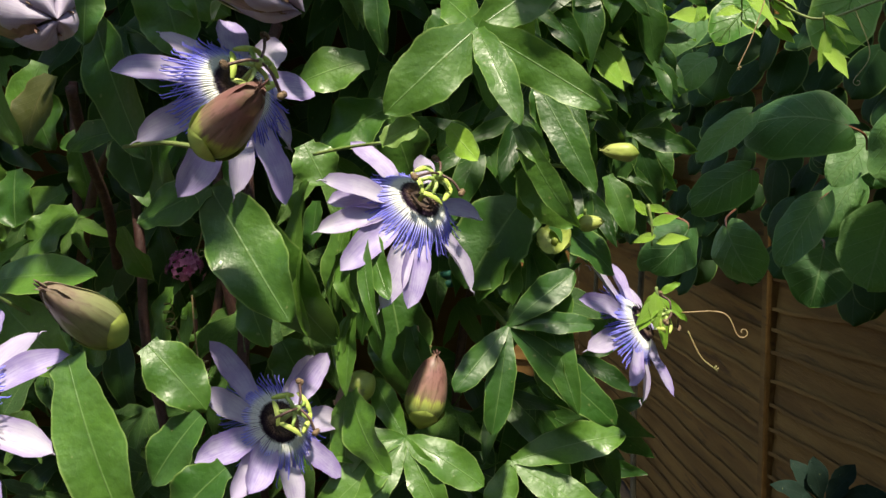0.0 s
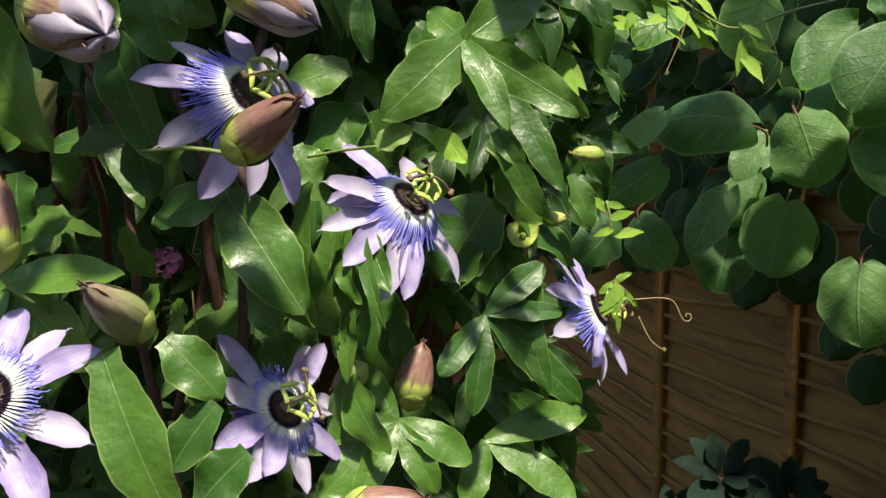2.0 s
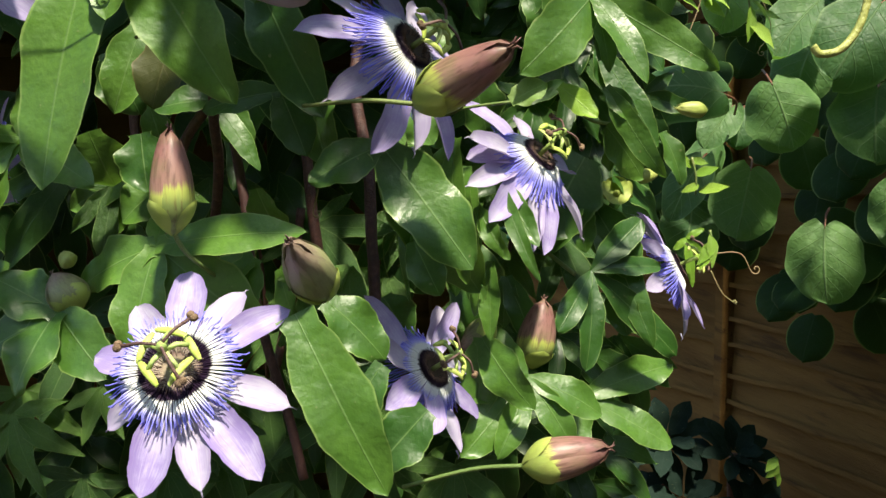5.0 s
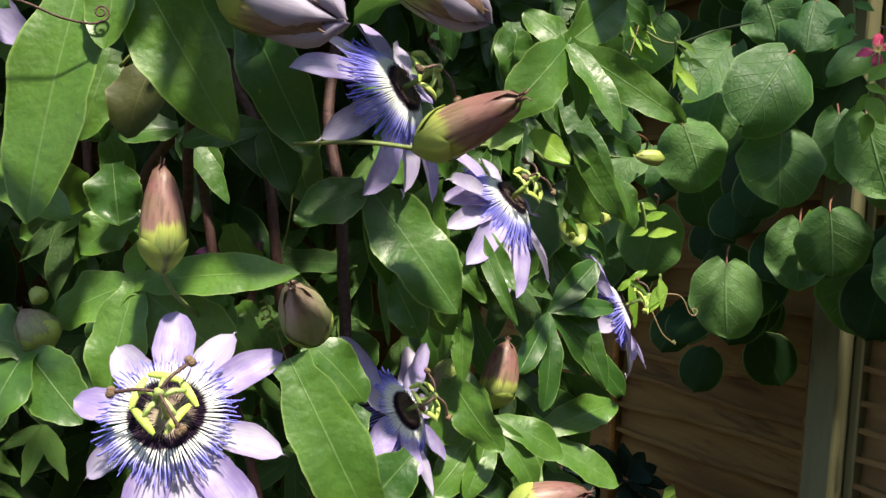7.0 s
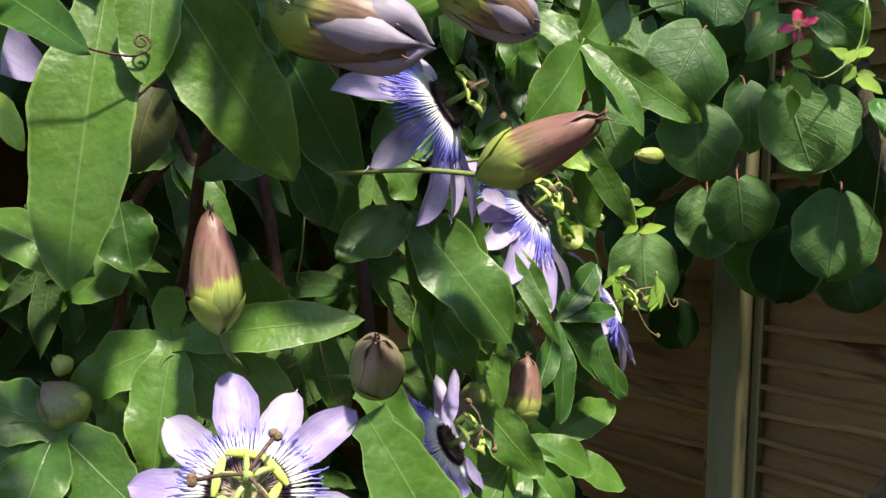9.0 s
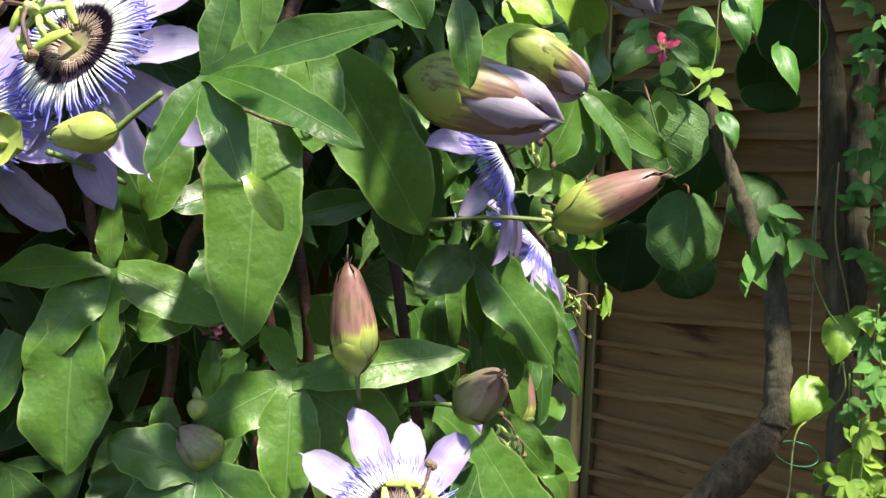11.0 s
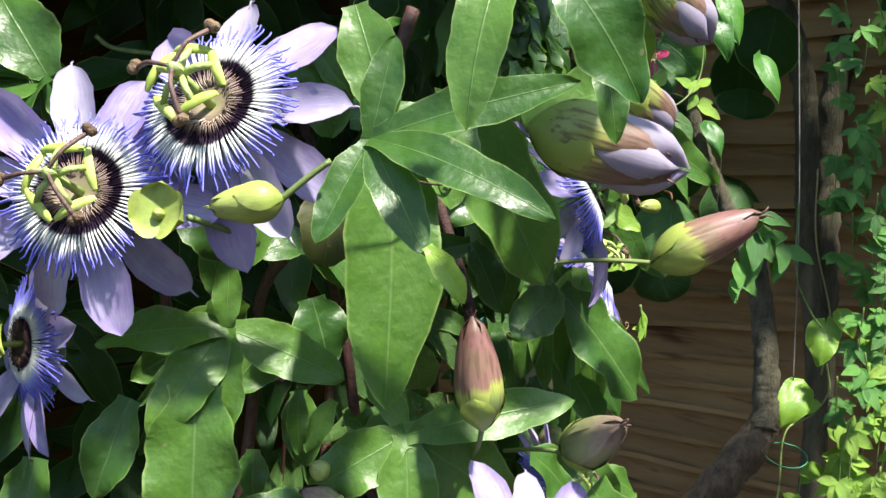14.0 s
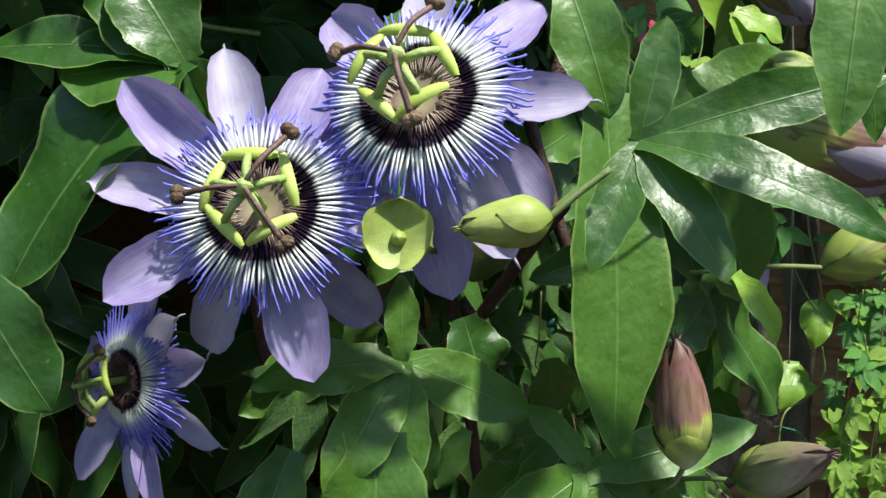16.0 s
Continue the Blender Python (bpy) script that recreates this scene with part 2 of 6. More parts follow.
def bud_material(name, stops, streaky=0.6):
    m = Nodes(name)
    xyz = m.add("SeparateXYZ")
    m.put(xyz.inputs[0], m.coords("Object"))
    stretch = m.add("Mapping")
    stretch.inputs["Scale"].default_value = (9.0, 9.0, 0.8)
    m.put(stretch.inputs[0], m.coords("Object"))
    streak = m.noise(3.0, 4.0, stretch.outputs[0])
    z = m.math("ADD", xyz.outputs[2], m.math("MULTIPLY_ADD", streak, 0.22, -0.11))
    z = m.math("ADD", z, m.math("MULTIPLY_ADD", m.random(), 0.1, -0.05))
    color = m.mix(m.math("MULTIPLY", m.spread(streak, 0.45, 0.68), streaky), m.ramp(z, stops), (0.085, 0.045, 0.03))
    color = m.mix(m.math("MULTIPLY", m.spread(m.noise(4.0, 4.0), 0.45, 0.7), 0.35), color, (0.16, 0.17, 0.06))
    m.bump(streak, 0.2, 0.0008)
    return m.finish(color, 0.45, 0.4, 0.1)


GREEN_BUD, LIME = (0.20, 0.27, 0.08), (0.40, 0.45, 0.10)
BUD = bud_material("bud_sepal", [(0.0, GREEN_BUD), (0.22, GREEN_BUD), (0.36, LIME), (0.43, (0.27, 0.155, 0.12)), (0.75, (0.225, 0.105, 0.095)), (1.0, (0.14, 0.065, 0.06))])
BUD_OPEN = bud_material("opening_sepal", [(0.0, (0.26, 0.33, 0.09)), (0.30, (0.30, 0.35, 0.10)), (0.40, (0.33, 0.34, 0.10)), (0.50, (0.23, 0.145, 0.10)), (0.85, (0.19, 0.105, 0.085)), (1.0, (0.14, 0.075, 0.06))], 0.8)
BUD_GREEN = bud_material("green_bud_sepal", [(0.0, (0.24, 0.31, 0.06)), (0.5, (0.36, 0.43, 0.10)), (1.0, (0.36, 0.40, 0.13))], 0.12)
BUD_GREY = bud_material("dull_bud_sepal", [(0.0, (0.21, 0.27, 0.09)), (0.55, (0.26, 0.27, 0.13)), (0.8, (0.26, 0.19, 0.15)), (1.0, (0.19, 0.12, 0.11))], 0.30)
BRACT = bud_material("bract", [(0.0, (0.24, 0.32, 0.06)), (0.5, (0.38, 0.45, 0.11)), (1.0, (0.34, 0.40, 0.13))], 0.12)


def wood_material(name, a, b, dark, along=(1.0, 9.0, 9.0), rough=0.85, relief=0.35, stained=0.7):
    m = Nodes(name)
    stretch = m.add("Mapping")
    stretch.inputs["Scale"].default_value = along
    m.put(stretch.inputs[0], m.coords("Object"))
    loc = m.add("ObjectInfo").outputs["Random"]
    m.put(stretch.inputs["Location"], m.math("MULTIPLY", loc, 37.0))
    tone = m.noise(2.0, 3.0, stretch.outputs[0])
    grain = m.noise(9.0, 6.0, stretch.outputs[0], 0.7)
    knot = m.noise(3.6, 4.0, stretch.outputs[0], 0.6)
    color = m.mix(m.spread(m.math("ADD", m.math("MULTIPLY", tone, 0.7), m.math("MULTIPLY", grain, 0.3)), 0.35, 0.65), a, b)
    color = m.mix(m.math("MULTIPLY", m.spread(knot, 0.58, 0.70), stained), color, dark)
    color = m.mix(m.math("MULTIPLY", loc, 0.2), color, dark)
    m.bump(m.math("ADD", grain, m.math("MULTIPLY", knot, 0.6)), relief, 0.004)
    return m.finish(color, rough, 0.25)


BOARD = wood_material("fence_board", (0.112, 0.056, 0.013), (0.178, 0.098, 0.026), (0.042, 0.020, 0.008))
BOARD_PALE = wood_material("weathered_board", (0.205, 0.120, 0.048), (0.300, 0.190, 0.084), (0.062, 0.029, 0.013), stained=0.95)
POST = wood_material("fence_post", (0.140, 0.138, 0.070), (0.200, 0.188, 0.100), (0.05, 0.048, 0.03), (9.0, 9.0, 1.2))
BARK = wood_material("bark", (0.050, 0.047, 0.028), (0.106, 0.093, 0.060), (0.030, 0.030, 0.016), (34.0, 34.0, 7.0), relief=1.0)
ROUGH_BARK = wood_material("rough_bark", (0.070, 0.050, 0.030), (0.155, 0.115, 0.072), (0.022, 0.016, 0.009), (46.0, 46.0, 16.0), relief=1.0, stained=0.9)

BLOCK_WALL = wood_material("block_wall_render", (0.16, 0.13, 0.10), (0.24, 0.20, 0.16), (0.11, 0.09, 0.07), (2.0, 2.0, 2.0), stained=0.3)


# ---------------------------------------------------------------- mesh building
class Shape:
    """Vertices, faces and UVs gathered for one mesh."""

    def __init__(self):
        self.v, self.f, self.uv = [], [], []

    def sheet(self, nu, nv, fn, wrap=False):
        """A sheet of nu x nv quads; fn(u, v) gives the place, u and v from 0 to 1."""
        o = len(self.v)
        for i in range(nu + 1):
            for j in range(nv + 1):
                self.v.append(tuple(fn(i / nu, j / nv)))
                self.uv.append((i / nu, j / nv))
        for i in range(nu):
            for j in range(nv):
                a = o + i * (nv + 1) + j
                self.f.append((a, a + nv + 1, a + nv + 2, a + 1))

    def tube(self, points, radius, sides=6, tip=None, knob=0.0):
        """A tube along points; radius a number, tapering to tip."""
        points = [Vector(p) for p in points]
        tip = radius if tip is None else tip
        o, n = len(self.v), len(points)
        side = None
        for i, p in enumerate(points):
            d = (points[min(i + 1, n - 1)] - points[max(i - 1, 0)]).normalized()
            if side is None:
                side = d.orthogonal().normalized()
            side = (side - d * side.dot(d)).normalized()
            other = d.cross(side)
            r = radius + (tip - radius) * i / (n - 1)
            for k in range(sides):
                a = 2 * math.pi * k / sides
                q = p + (side * math.cos(a) + other * math.sin(a)) * r
                if knob:
                    q += (q - p) * (knob * noise.noise(q * 0.9 / radius) + 0.5 * knob * noise.noise(q * 3.1 / radius))
                self.v.append(tuple(q))
                self.uv.append((i / (n - 1), k / sides))
        for i in range(n - 1):
            for k in range(sides):
                a, b = o + i * sides + k, o + i * sides + (k + 1) % sides
                self.f.append((a, b, b + sides, a + sides))
        self.f.append(tuple(o + k for k in reversed(range(sides))))
        self.f.append(tuple(o + (n - 1) * sides + k for k in range(sides)))

    def ball(self, centre, r, squash=(1, 1, 1), nu=6, nv=8):
        c = Vector(centre)
        self.sheet(nu, nv, lambda u, v: c + Vector((math.sin(u * math.pi) * math.cos(v * 2 * math.pi) * squash[0], math.sin(u * math.pi) * math.sin(v * 2 * math.pi) * squash[1], -math.cos(u * math.pi) * squash[2])) * r)

    def box(self, lo, hi):
        o = len(self.v)
        for x in (lo[0], hi[0]):
            for y in (lo[1], hi[1]):
                for z in (lo[2], hi[2]):
                    self.v.append((x, y, z))
                    self.uv.append((0, 0))
        for f in ((0, 1, 3, 2), (4, 6, 7, 5), (0, 4, 5, 1), (2, 3, 7, 6), (0, 2, 6, 4), (1, 5, 7, 3)):
            self.f.append(tuple(o + i for i in f))

    def mesh(self, name, material, smooth=True):
        me = bpy.data.meshes.new(name)
        me.from_pydata(self.v, [], self.f)
        layer = me.uv_layers.new(name="UVMap")
        idx = np.empty(len(me.loops), dtype=np.int32)
        me.loops.foreach_get("vertex_index", idx)
        layer.data.foreach_set("uv", np.array(self.uv, dtype=np.float32)[idx].ravel())
        if smooth:
            me.polygons.foreach_set("use_smooth", np.ones(len(me.polygons), dtype=bool))
        me.materials.append(material)
        me.validate()
        return me


def part(name, shape, material, parent=None, label="", m=None, smooth=True):
    """Links a shape (or a ready mesh) as one object, under a thing if one is given."""
    data = shape.mesh(name, material, smooth) if isinstance(shape, Shape) else shape
    ob = new(name, data)
    ob.parent = parent
    if m is not None:
        ob.matrix_basis = m
    return tagged(ob, label)


def thing(name, label, category, group="", kind="", m=None):
    ob = new(name)
    ob.empty_display_size = 0.02
    if m is not None:
        ob.matrix_basis = m
    return tagged(ob, label, category, group, kind)


def smooth_line(points, steps=6):
    """A curve through the points (Catmull-Rom)."""
    p = [Vector(q) for q in points]
    p = [2 * p[0] - p[1], *p, 2 * p[-1] - p[-2]]
    out = []
    for i in range(1, len(p) - 2):
        for k in range(steps):
            t = k / steps
            out.append(0.5 * ((2 * p[i]) + (p[i + 1] - p[i - 1]) * t + (2 * p[i - 1] - 5 * p[i] + 4 * p[i + 1] - p[i + 2]) * t * t + (3 * p[i] - p[i - 1] - 3 * p[i + 1] + p[i + 2]) * t ** 3))
    return out + [p[-2]]


def blade(shape, base, tip, width, n, arch=0.06, fold=0.12, foot=0.28, peak=0.42, blunt=0.75, ripple=0.09, nu=16, nv=8, phase=0.0, twist=0.0, hook=0.0, crease=0.0):
    """One blade of a leaf or petal, from base to tip. n: the way that its upper face looks; peak: where it is widest."""
    base, tip = Vector(base), Vector(tip)
    along = tip - base
    size = along.length
    a = along / size
    n = Vector(n)
    n = (n - a * n.dot(a)).normalized()
    s = a.cross(n)
    p = math.log(0.5) / math.log(peak)

    def place(u, v):
        w = max(math.sin(math.pi * min(u ** p, 1.0)), 0.0) ** blunt
        w = max(w, foot * (1 - u) ** 1.5)
        c = 2 * v - 1
        t = twist * u
        side, up = s * math.cos(t) + n * math.sin(t), n * math.cos(t) - s * math.sin(t)
        lift = arch * size * 4 * u * (1 - u) - hook * size * u * u
        wave = ripple * width * math.sin(u * 11 + phase + (2.0 if c > 0 else 0.0)) * abs(c) ** 2 * min(1.0, 3 * u)
        edge = 1 + 0.045 * math.sin(u * 17 + phase * 3 + 2 * c) + 0.022 * math.sin(u * 41 + phase)
        return base + along * u + side * (c * w * width * 0.5 * edge) + up * (lift + fold * width * 0.5 * w * (crease * abs(c) + (1 - crease) * c * c) + wave)

    shape.sheet(nu, nv, place)


# ---------------------------------------------------------------- plants: their parts
rng = random.Random(7)
Z = Vector((0, 0, 1))


def facing(centre, n, spin=0.0, scale=1.0):
    """A pose at centre whose z looks along n."""
    q = Vector(n).normalized().to_track_quat("Z", "Y")
    return Matrix.Translation(centre) @ q.to_matrix().to_4x4() @ Matrix.Rotation(radians(spin), 4, "Z") @ Matrix.Scale(scale, 4)


VINE = thing("passion_flower_vine", "climbing vine with glossy dark green lobed leaves and reddish stems", "vine")


def leaf(base, n, lobes, material=None, arch=0.06, fold=0.12, name="leaf", owner=None, label="", **more):
    """A lobed leaf: one blade for each (tip, width[, foot])."""
    sh = Shape()
    for tip, width, *rest in lobes:
        blade(sh, base, tip, width, Vector(n) + Vector((rng.uniform(-.25, .25), rng.uniform(-.15, .15), rng.uniform(-.25, .25))), arch * rng.uniform(0.3, 1.3), fold * rng.uniform(0.6, 2.2), twist=rng.uniform(-0.22, 0.22), hook=rng.uniform(-0.03, 0.10), nu=24, nv=10, ripple=rng.uniform(0.05, 0.12), foot=rest[0] if rest else 0.46, phase=rng.uniform(0, 6), crease=0.7, **{"blunt": 0.62, "peak": 0.47, **more})
    return part(name, sh, material or LEAF, owner or VINE, label)


def stem(points, radius=0.0022, material=None, tip=None, name="stem", owner=None, knots=True):
    sh = Shape()
    trunk = name == "trunk"
    line = smooth_line(points, 26 if trunk else 8)
    sh.tube(line, radius, 18 if trunk else 7, tip, 0.2 if trunk else 0.1)
    return part(name, sh, material or STEM, owner or VINE)


def tendril(points, curl=0.006, turns=2.5, radius=0.0005, axis=(0, -1, 0.3), owner=None, material=None):
    """A thin shoot that ends in a coil."""
    line = smooth_line(points, 8)
    end, d = line[-1], (line[-1] - line[-2]).normalized()
    ax = Vector(axis).normalized()
    d = (d - ax * d.dot(ax)).normalized()
    s = ax.cross(d)
    n = int(turns * 12)
    for i in range(1, n + 1):
        a = 2 * math.pi * i / 12
        r = curl * (1 - 0.75 * i / n)
        if turns >= 2:
            # a loose spring that runs on along the shoot
            r = 0.55 * curl * (1 - 0.35 * i / n + 0.12 * math.sin(i * 0.7))
            line.append(end + d * curl * 0.75 * i / 12 + (s * (1 - math.cos(a)) + (ax * 0.8 + d * 0.5) * math.sin(a)) * r)
        else:
            line.append(end + s * curl + (-s * math.cos(a) + d * math.sin(a)) * r + ax * 0.0006 * i / 6)
    sh = Shape()
    sh.tube(line, radius, 5, radius * 0.7)
    return part("tendril", sh, material or TENDRIL, owner or VINE)


def passion_flower(label, centre, n, r, spin=0.0, cup=0.10, seed=1, stalk=None, petals=(), sweep=0.0, faded=False):
    """An open passion flower of radius r: ten petals, a fringe of filaments, stamens and styles on a column.
    petals: turn in degrees, length and lift of each, and whether it is a sepal; without them they are spread evenly. sweep: how far the fringe bends back; faded: a dark, older eye."""
    rr = random.Random(seed)
    f = thing("passion_flower", label, "flower", "passion flowers on the vine", m=facing(centre, n, spin, r))
    petals = petals or [(36 * k + rr.uniform(-4, 4), rr.uniform(0.94, 1.04), rr.uniform(-0.14, 0.04) + cup, k % 2) for k in range(10)]
    for turn, size, drop, outer in petals:
        a = radians(turn)
        d = Vector((math.cos(a), math.sin(a), 0))
        sh = Shape()
        blade(sh, d * 0.12 + Z * (-0.11 - 0.04 * outer), d * size + Z * drop, rr.uniform(0.32, 0.38) - 0.035 * outer, Z + d * min(-drop, 0.6), rr.uniform(-0.02, 0.02) - 0.10 * min(drop, 0), rr.uniform(0.25, 0.65), foot=0.45, peak=0.60, blunt=0.52, ripple=0.03, nu=14, nv=6, phase=rr.uniform(0, 6), twist=rr.uniform(-0.25, 0.25), hook=rr.uniform(-0.02, 0.03))
        if outer:
            tip = d * size + Z * (drop - 0.02)
            sh.tube([tip - d * 0.06, tip + d * 0.02, tip + d * 0.05 - Z * 0.04], 0.012, 5, 0.004)
        part("sepal" if outer else "petal", sh, SEPAL_WHITE if outer else PETAL, f)
    # fringe of filaments, in two rows
    for name, count, r0, r1, lift in (("corona", 92, 0.21, 0.70 if faded else 0.59, 0.035), ("lower_corona", 70, 0.22, 0.60 if faded else 0.52, 0.0)):
        sh = Shape()
        for k in range(count):
            a = 2 * math.pi * (k + rr.uniform(-0.25, 0.25)) / count
            b = a + rr.uniform(-0.05, 0.05)
            length = r1 * rr.uniform(0.88, 1.06)
            d0, d1 = Vector((math.cos(a), math.sin(a), 0)), Vector((math.cos(b), math.sin(b), 0))
            bend = rr.uniform(-0.02, 0.05)
            pts = [d0 * r0 + Z * 0.03, d0 * (r0 + 0.14) + Z * (lift + 0.04 - 0.3 * sweep), (d0 + d1) * 0.5 * (r0 + 0.28) + Z * (lift + 0.04 - 0.6 * sweep), d1 * length * (1 - 0.12 * sweep) + Z * (lift + bend - sweep)]
            q = pts[-1] + Vector((rr.uniform(-1, 1), rr.uniform(-1, 1), rr.uniform(-0.5, 1))) * 0.012 + d1 * 0.03
            sh.tube(pts + [q], 0.0092, 4, 0.0055)
        part(name, sh, CORONA_OLD if faded else CORONA, f)
    sh = Shape()
    sh.sheet(6, 40, lambda u, v: Vector((math.cos(v * 2 * math.pi), math.sin(v * 2 * math.pi), 0)) * (0.02 + (0.26 if faded else 0.34) * u) + Z * (0.030 * math.sin(u * math.pi) + 0.012))
    part("flower_eye", sh, EYE_OLD if faded else EYE, f)
    sh = Shape()
    for k in range(90):
        a = 2 * math.pi * (k + rr.uniform(-0.3, 0.3)) / 90
        d = Vector((math.cos(a), math.sin(a), 0))
        r0 = rr.uniform(0.10, 0.15)
        sh.tube([d * r0 + Z * 0.02, d * (r0 + 0.05) + Z * 0.07, d * (r0 + rr.uniform(0.10, 0.16)) + Z * 0.065], 0.006, 3, 0.004)
    part("inner_fringe", sh, FRINGE_OLD if faded else FRINGE, f)
    sh = Shape()
    sh.sheet(6, 14, lambda u, v: Vector((math.cos(v * 2 * math.pi), math.sin(v * 2 * math.pi), 0)) * (0.16 * math.sin(min(u * 1.2, 1) * math.pi / 2)) + Z * (-0.16 + 0.12 * u))
    part("calyx", sh, BRACT, f)
    sh = Shape()
    sh.tube([Z * 0.0, Z * 0.20, Z * 0.41], 0.034, 8, 0.026)
    part("column", sh, STALK_GREEN, f)
    sh = Shape()
    sh.ball((0, 0, 0.45), 0.05, (1, 1, 1.3))
    part("ovary", sh, STALK_GREEN, f)
    for k in range(5):
        a = radians(72 * k + 20 + rr.uniform(-8, 8))
        d, s = Vector((math.cos(a), math.sin(a), 0)), Vector((-math.sin(a), math.cos(a), 0))
        end = d * 0.22 + Z * rr.uniform(0.31, 0.37)
        sh = Shape()
        sh.tube([Z * 0.395 + d * 0.02, Z * 0.40 + d * 0.12, end], 0.027, 6, 0.022)
        st = part("stamen", sh, STALK_GREEN, f)
        t = rr.uniform(-0.25, 0.25)
        along = s * math.cos(t) + d * math.sin(t)
        sh = Shape()
        sh.sheet(8, 8, lambda u, v: end + along * (u - 0.5) * 0.31 + (d * math.cos(v * 2 * math.pi) * 1.1 + Z * math.sin(v * 2 * math.pi) * 0.75) * 0.034 * max(math.sin(math.pi * (0.04 + 0.92 * u)), 0.05) ** 0.35 - Z * 0.04 * (2 * u - 1) ** 2)
        part("anther", sh, ANTHER, st)
    for k in range(3):
        a = radians(120 * k + 62 + rr.uniform(-10, 10))
        d = Vector((math.cos(a), math.sin(a), 0))
        end = d * rr.uniform(0.30, 0.36) + Z * rr.uniform(0.40, 0.46)
        sh = Shape()
        sh.tube(smooth_line([Z * 0.49 + d * 0.02, Z * 0.505 + d * 0.17, end], 5), 0.014, 6, 0.018)
        st = part("style", sh, STYLE, f)
        sh = Shape()
        for b in (-1, 1):
            sh.ball(end + d * 0.03 + Vector((-d.y, d.x, 0)) * 0.018 * b + Z * 0.004 * b, 0.041, (1, 1, 0.9), 5, 8)
        part("stigma", sh, STIGMA, st)
    if stalk is not None:
        c, back = Vector(centre), -Vector(n).normalized()
        sh = Shape()
        m = facing(centre, n, spin, r).inverted()
        sh.tube([m @ p for p in smooth_line([c + back * r * 0.12, c + back * r * 0.5, *[Vector(q) for q in stalk]], 6)], 0.03, 6, 0.024)
        part("flower_stalk", sh, STEM_GREEN, f)
    return f


def flower_bud(label, base, tip, width, n=(0, -1, 0.2), look_="closed", bracts=3, bract_size=0.5, seed=1, stalk=None):
    """A bud from base to tip: five ribbed sepals round a core, small points at the tip, leafy bracts at the base."""
    rr = random.Random(seed)
    base, tip = Vector(base), Vector(tip)
    size = (tip - base).length
    q = (tip - base).to_track_quat("Z", "Y")
    b = thing("flower_bud", label, "flower bud", "buds on the vine", m=Matrix.Translation(base) @ q.to_matrix().to_4x4() @ Matrix.Rotation(rr.uniform(0, 6), 4, "Z") @ Matrix.Scale(size, 4))
    w = width / size * 0.5
    material = {"closed": BUD, "green": BUD_GREEN, "dull": BUD_GREY, "opening": BUD_OPEN}[look_]
    end = {"opening": 0.66, "dull": 0.22}.get(look_, 0.36)

    def girth(u):
        close = 1.0 if u < 0.88 or look_ == "opening" else max(1 - ((u - 0.88) / 0.12) ** 2, 0.0) ** 0.5
        return close * w * max(math.sin(math.pi * min(0.5 * (u / 0.33) ** 0.8, 0.5)) * (1.0 if u < 0.33 else 1 - (1 - end) * ((u - 0.33) / 0.67) ** 1.9), 0.02)

    for k in range(5):
        a = radians(72 * k + rr.uniform(-5, 5))
        top = rr.uniform(0.84, 0.92) if look_ == "opening" else rr.uniform(0.95, 1.03)
        open_ = rr.uniform(0.0, 0.06) if look_ == "opening" else 0.0

        def place(u, v, a=a, top=top, open_=open_, k=k):
            c = 2 * v - 1
            reach = radians(38) * (1 - 0.52 * (max(u - 0.30, 0) / 0.70) ** 1.1) if look_ == "opening" else radians(48) * (1 - 0.75 * max(u - 0.72, 0) / 0.28)
            g = (girth(u) * ((1.07 if look_ == "opening" else 1.0) + 0.10 * (1 - c * c) * math.sin(math.pi * u) + 0.03 * (k % 2)) + open_ * u * u * 0.8) * (1 - (0.4 if look_ == "opening" else 0.0) * (max(u - 0.8, 0) / 0.2) ** 2)
            if look_ == "dull":
                g *= 1 + 0.16 * abs(c) ** 1.5 * math.sin(math.pi * u) + 0.07 * math.sin(9 * u + 2.2 * k + 3 * c) * u
            return Vector((math.cos(a + c * reach) * g, math.sin(a + c * reach) * g, u * top))

        sh = Shape()
        sh.sheet(12, 6, place)
        d = Vector((math.cos(a), math.sin(a), 0))
        g = (girth(1.0) + open_ * 0.8) * 0.6 + 0.02
        sh.tube([d * g * 0.9 + Z * (top - 0.06), d * g * 1.1 + Z * (top + 0.01), d * (g * 0.8 + rr.uniform(0, 0.05)) + Z * (top + 0.045)], 0.014, 4, 0.004)
        part("sepal", sh, material, b)
    if look_ == "opening":
        for k in range(5):
            a = radians(72 * k + 36 + rr.uniform(-6, 6))
            top = rr.uniform(0.98, 1.06)
            open_ = rr.uniform(0.0, 0.03)

            def place(u, v, a=a, top=top, open_=open_):
                c = 2 * v - 1
                reach = radians(44) * max(1 - (max(u - 0.80, 0) / 0.21) ** 2.4, 0.05) ** 0.5
                g = (girth(u) * (0.98 + 0.20 * (1 - c * c) * min(max(u - 0.25, 0) / 0.4, 1)) + open_ * u * u) * (1 - 0.93 * (max(u - 0.74, 0) / 0.26) ** 2.2)
                return Vector((math.cos(a + c * reach) * g, math.sin(a + c * reach) * g, u * top - 0.08 * c * c * u))

            sh = Shape()
            sh.sheet(12, 6, place)
            part("petal", sh, BUD_PETAL, b, "pale lilac petal")
    sh = Shape()
    sh.sheet(10, 12, lambda u, v: Vector((math.cos(v * 2 * math.pi), math.sin(v * 2 * math.pi), 0)) * girth(u) * 0.84 + Z * u * (0.8 if look_ == "opening" else 0.97))
    part("core", sh, material, b)
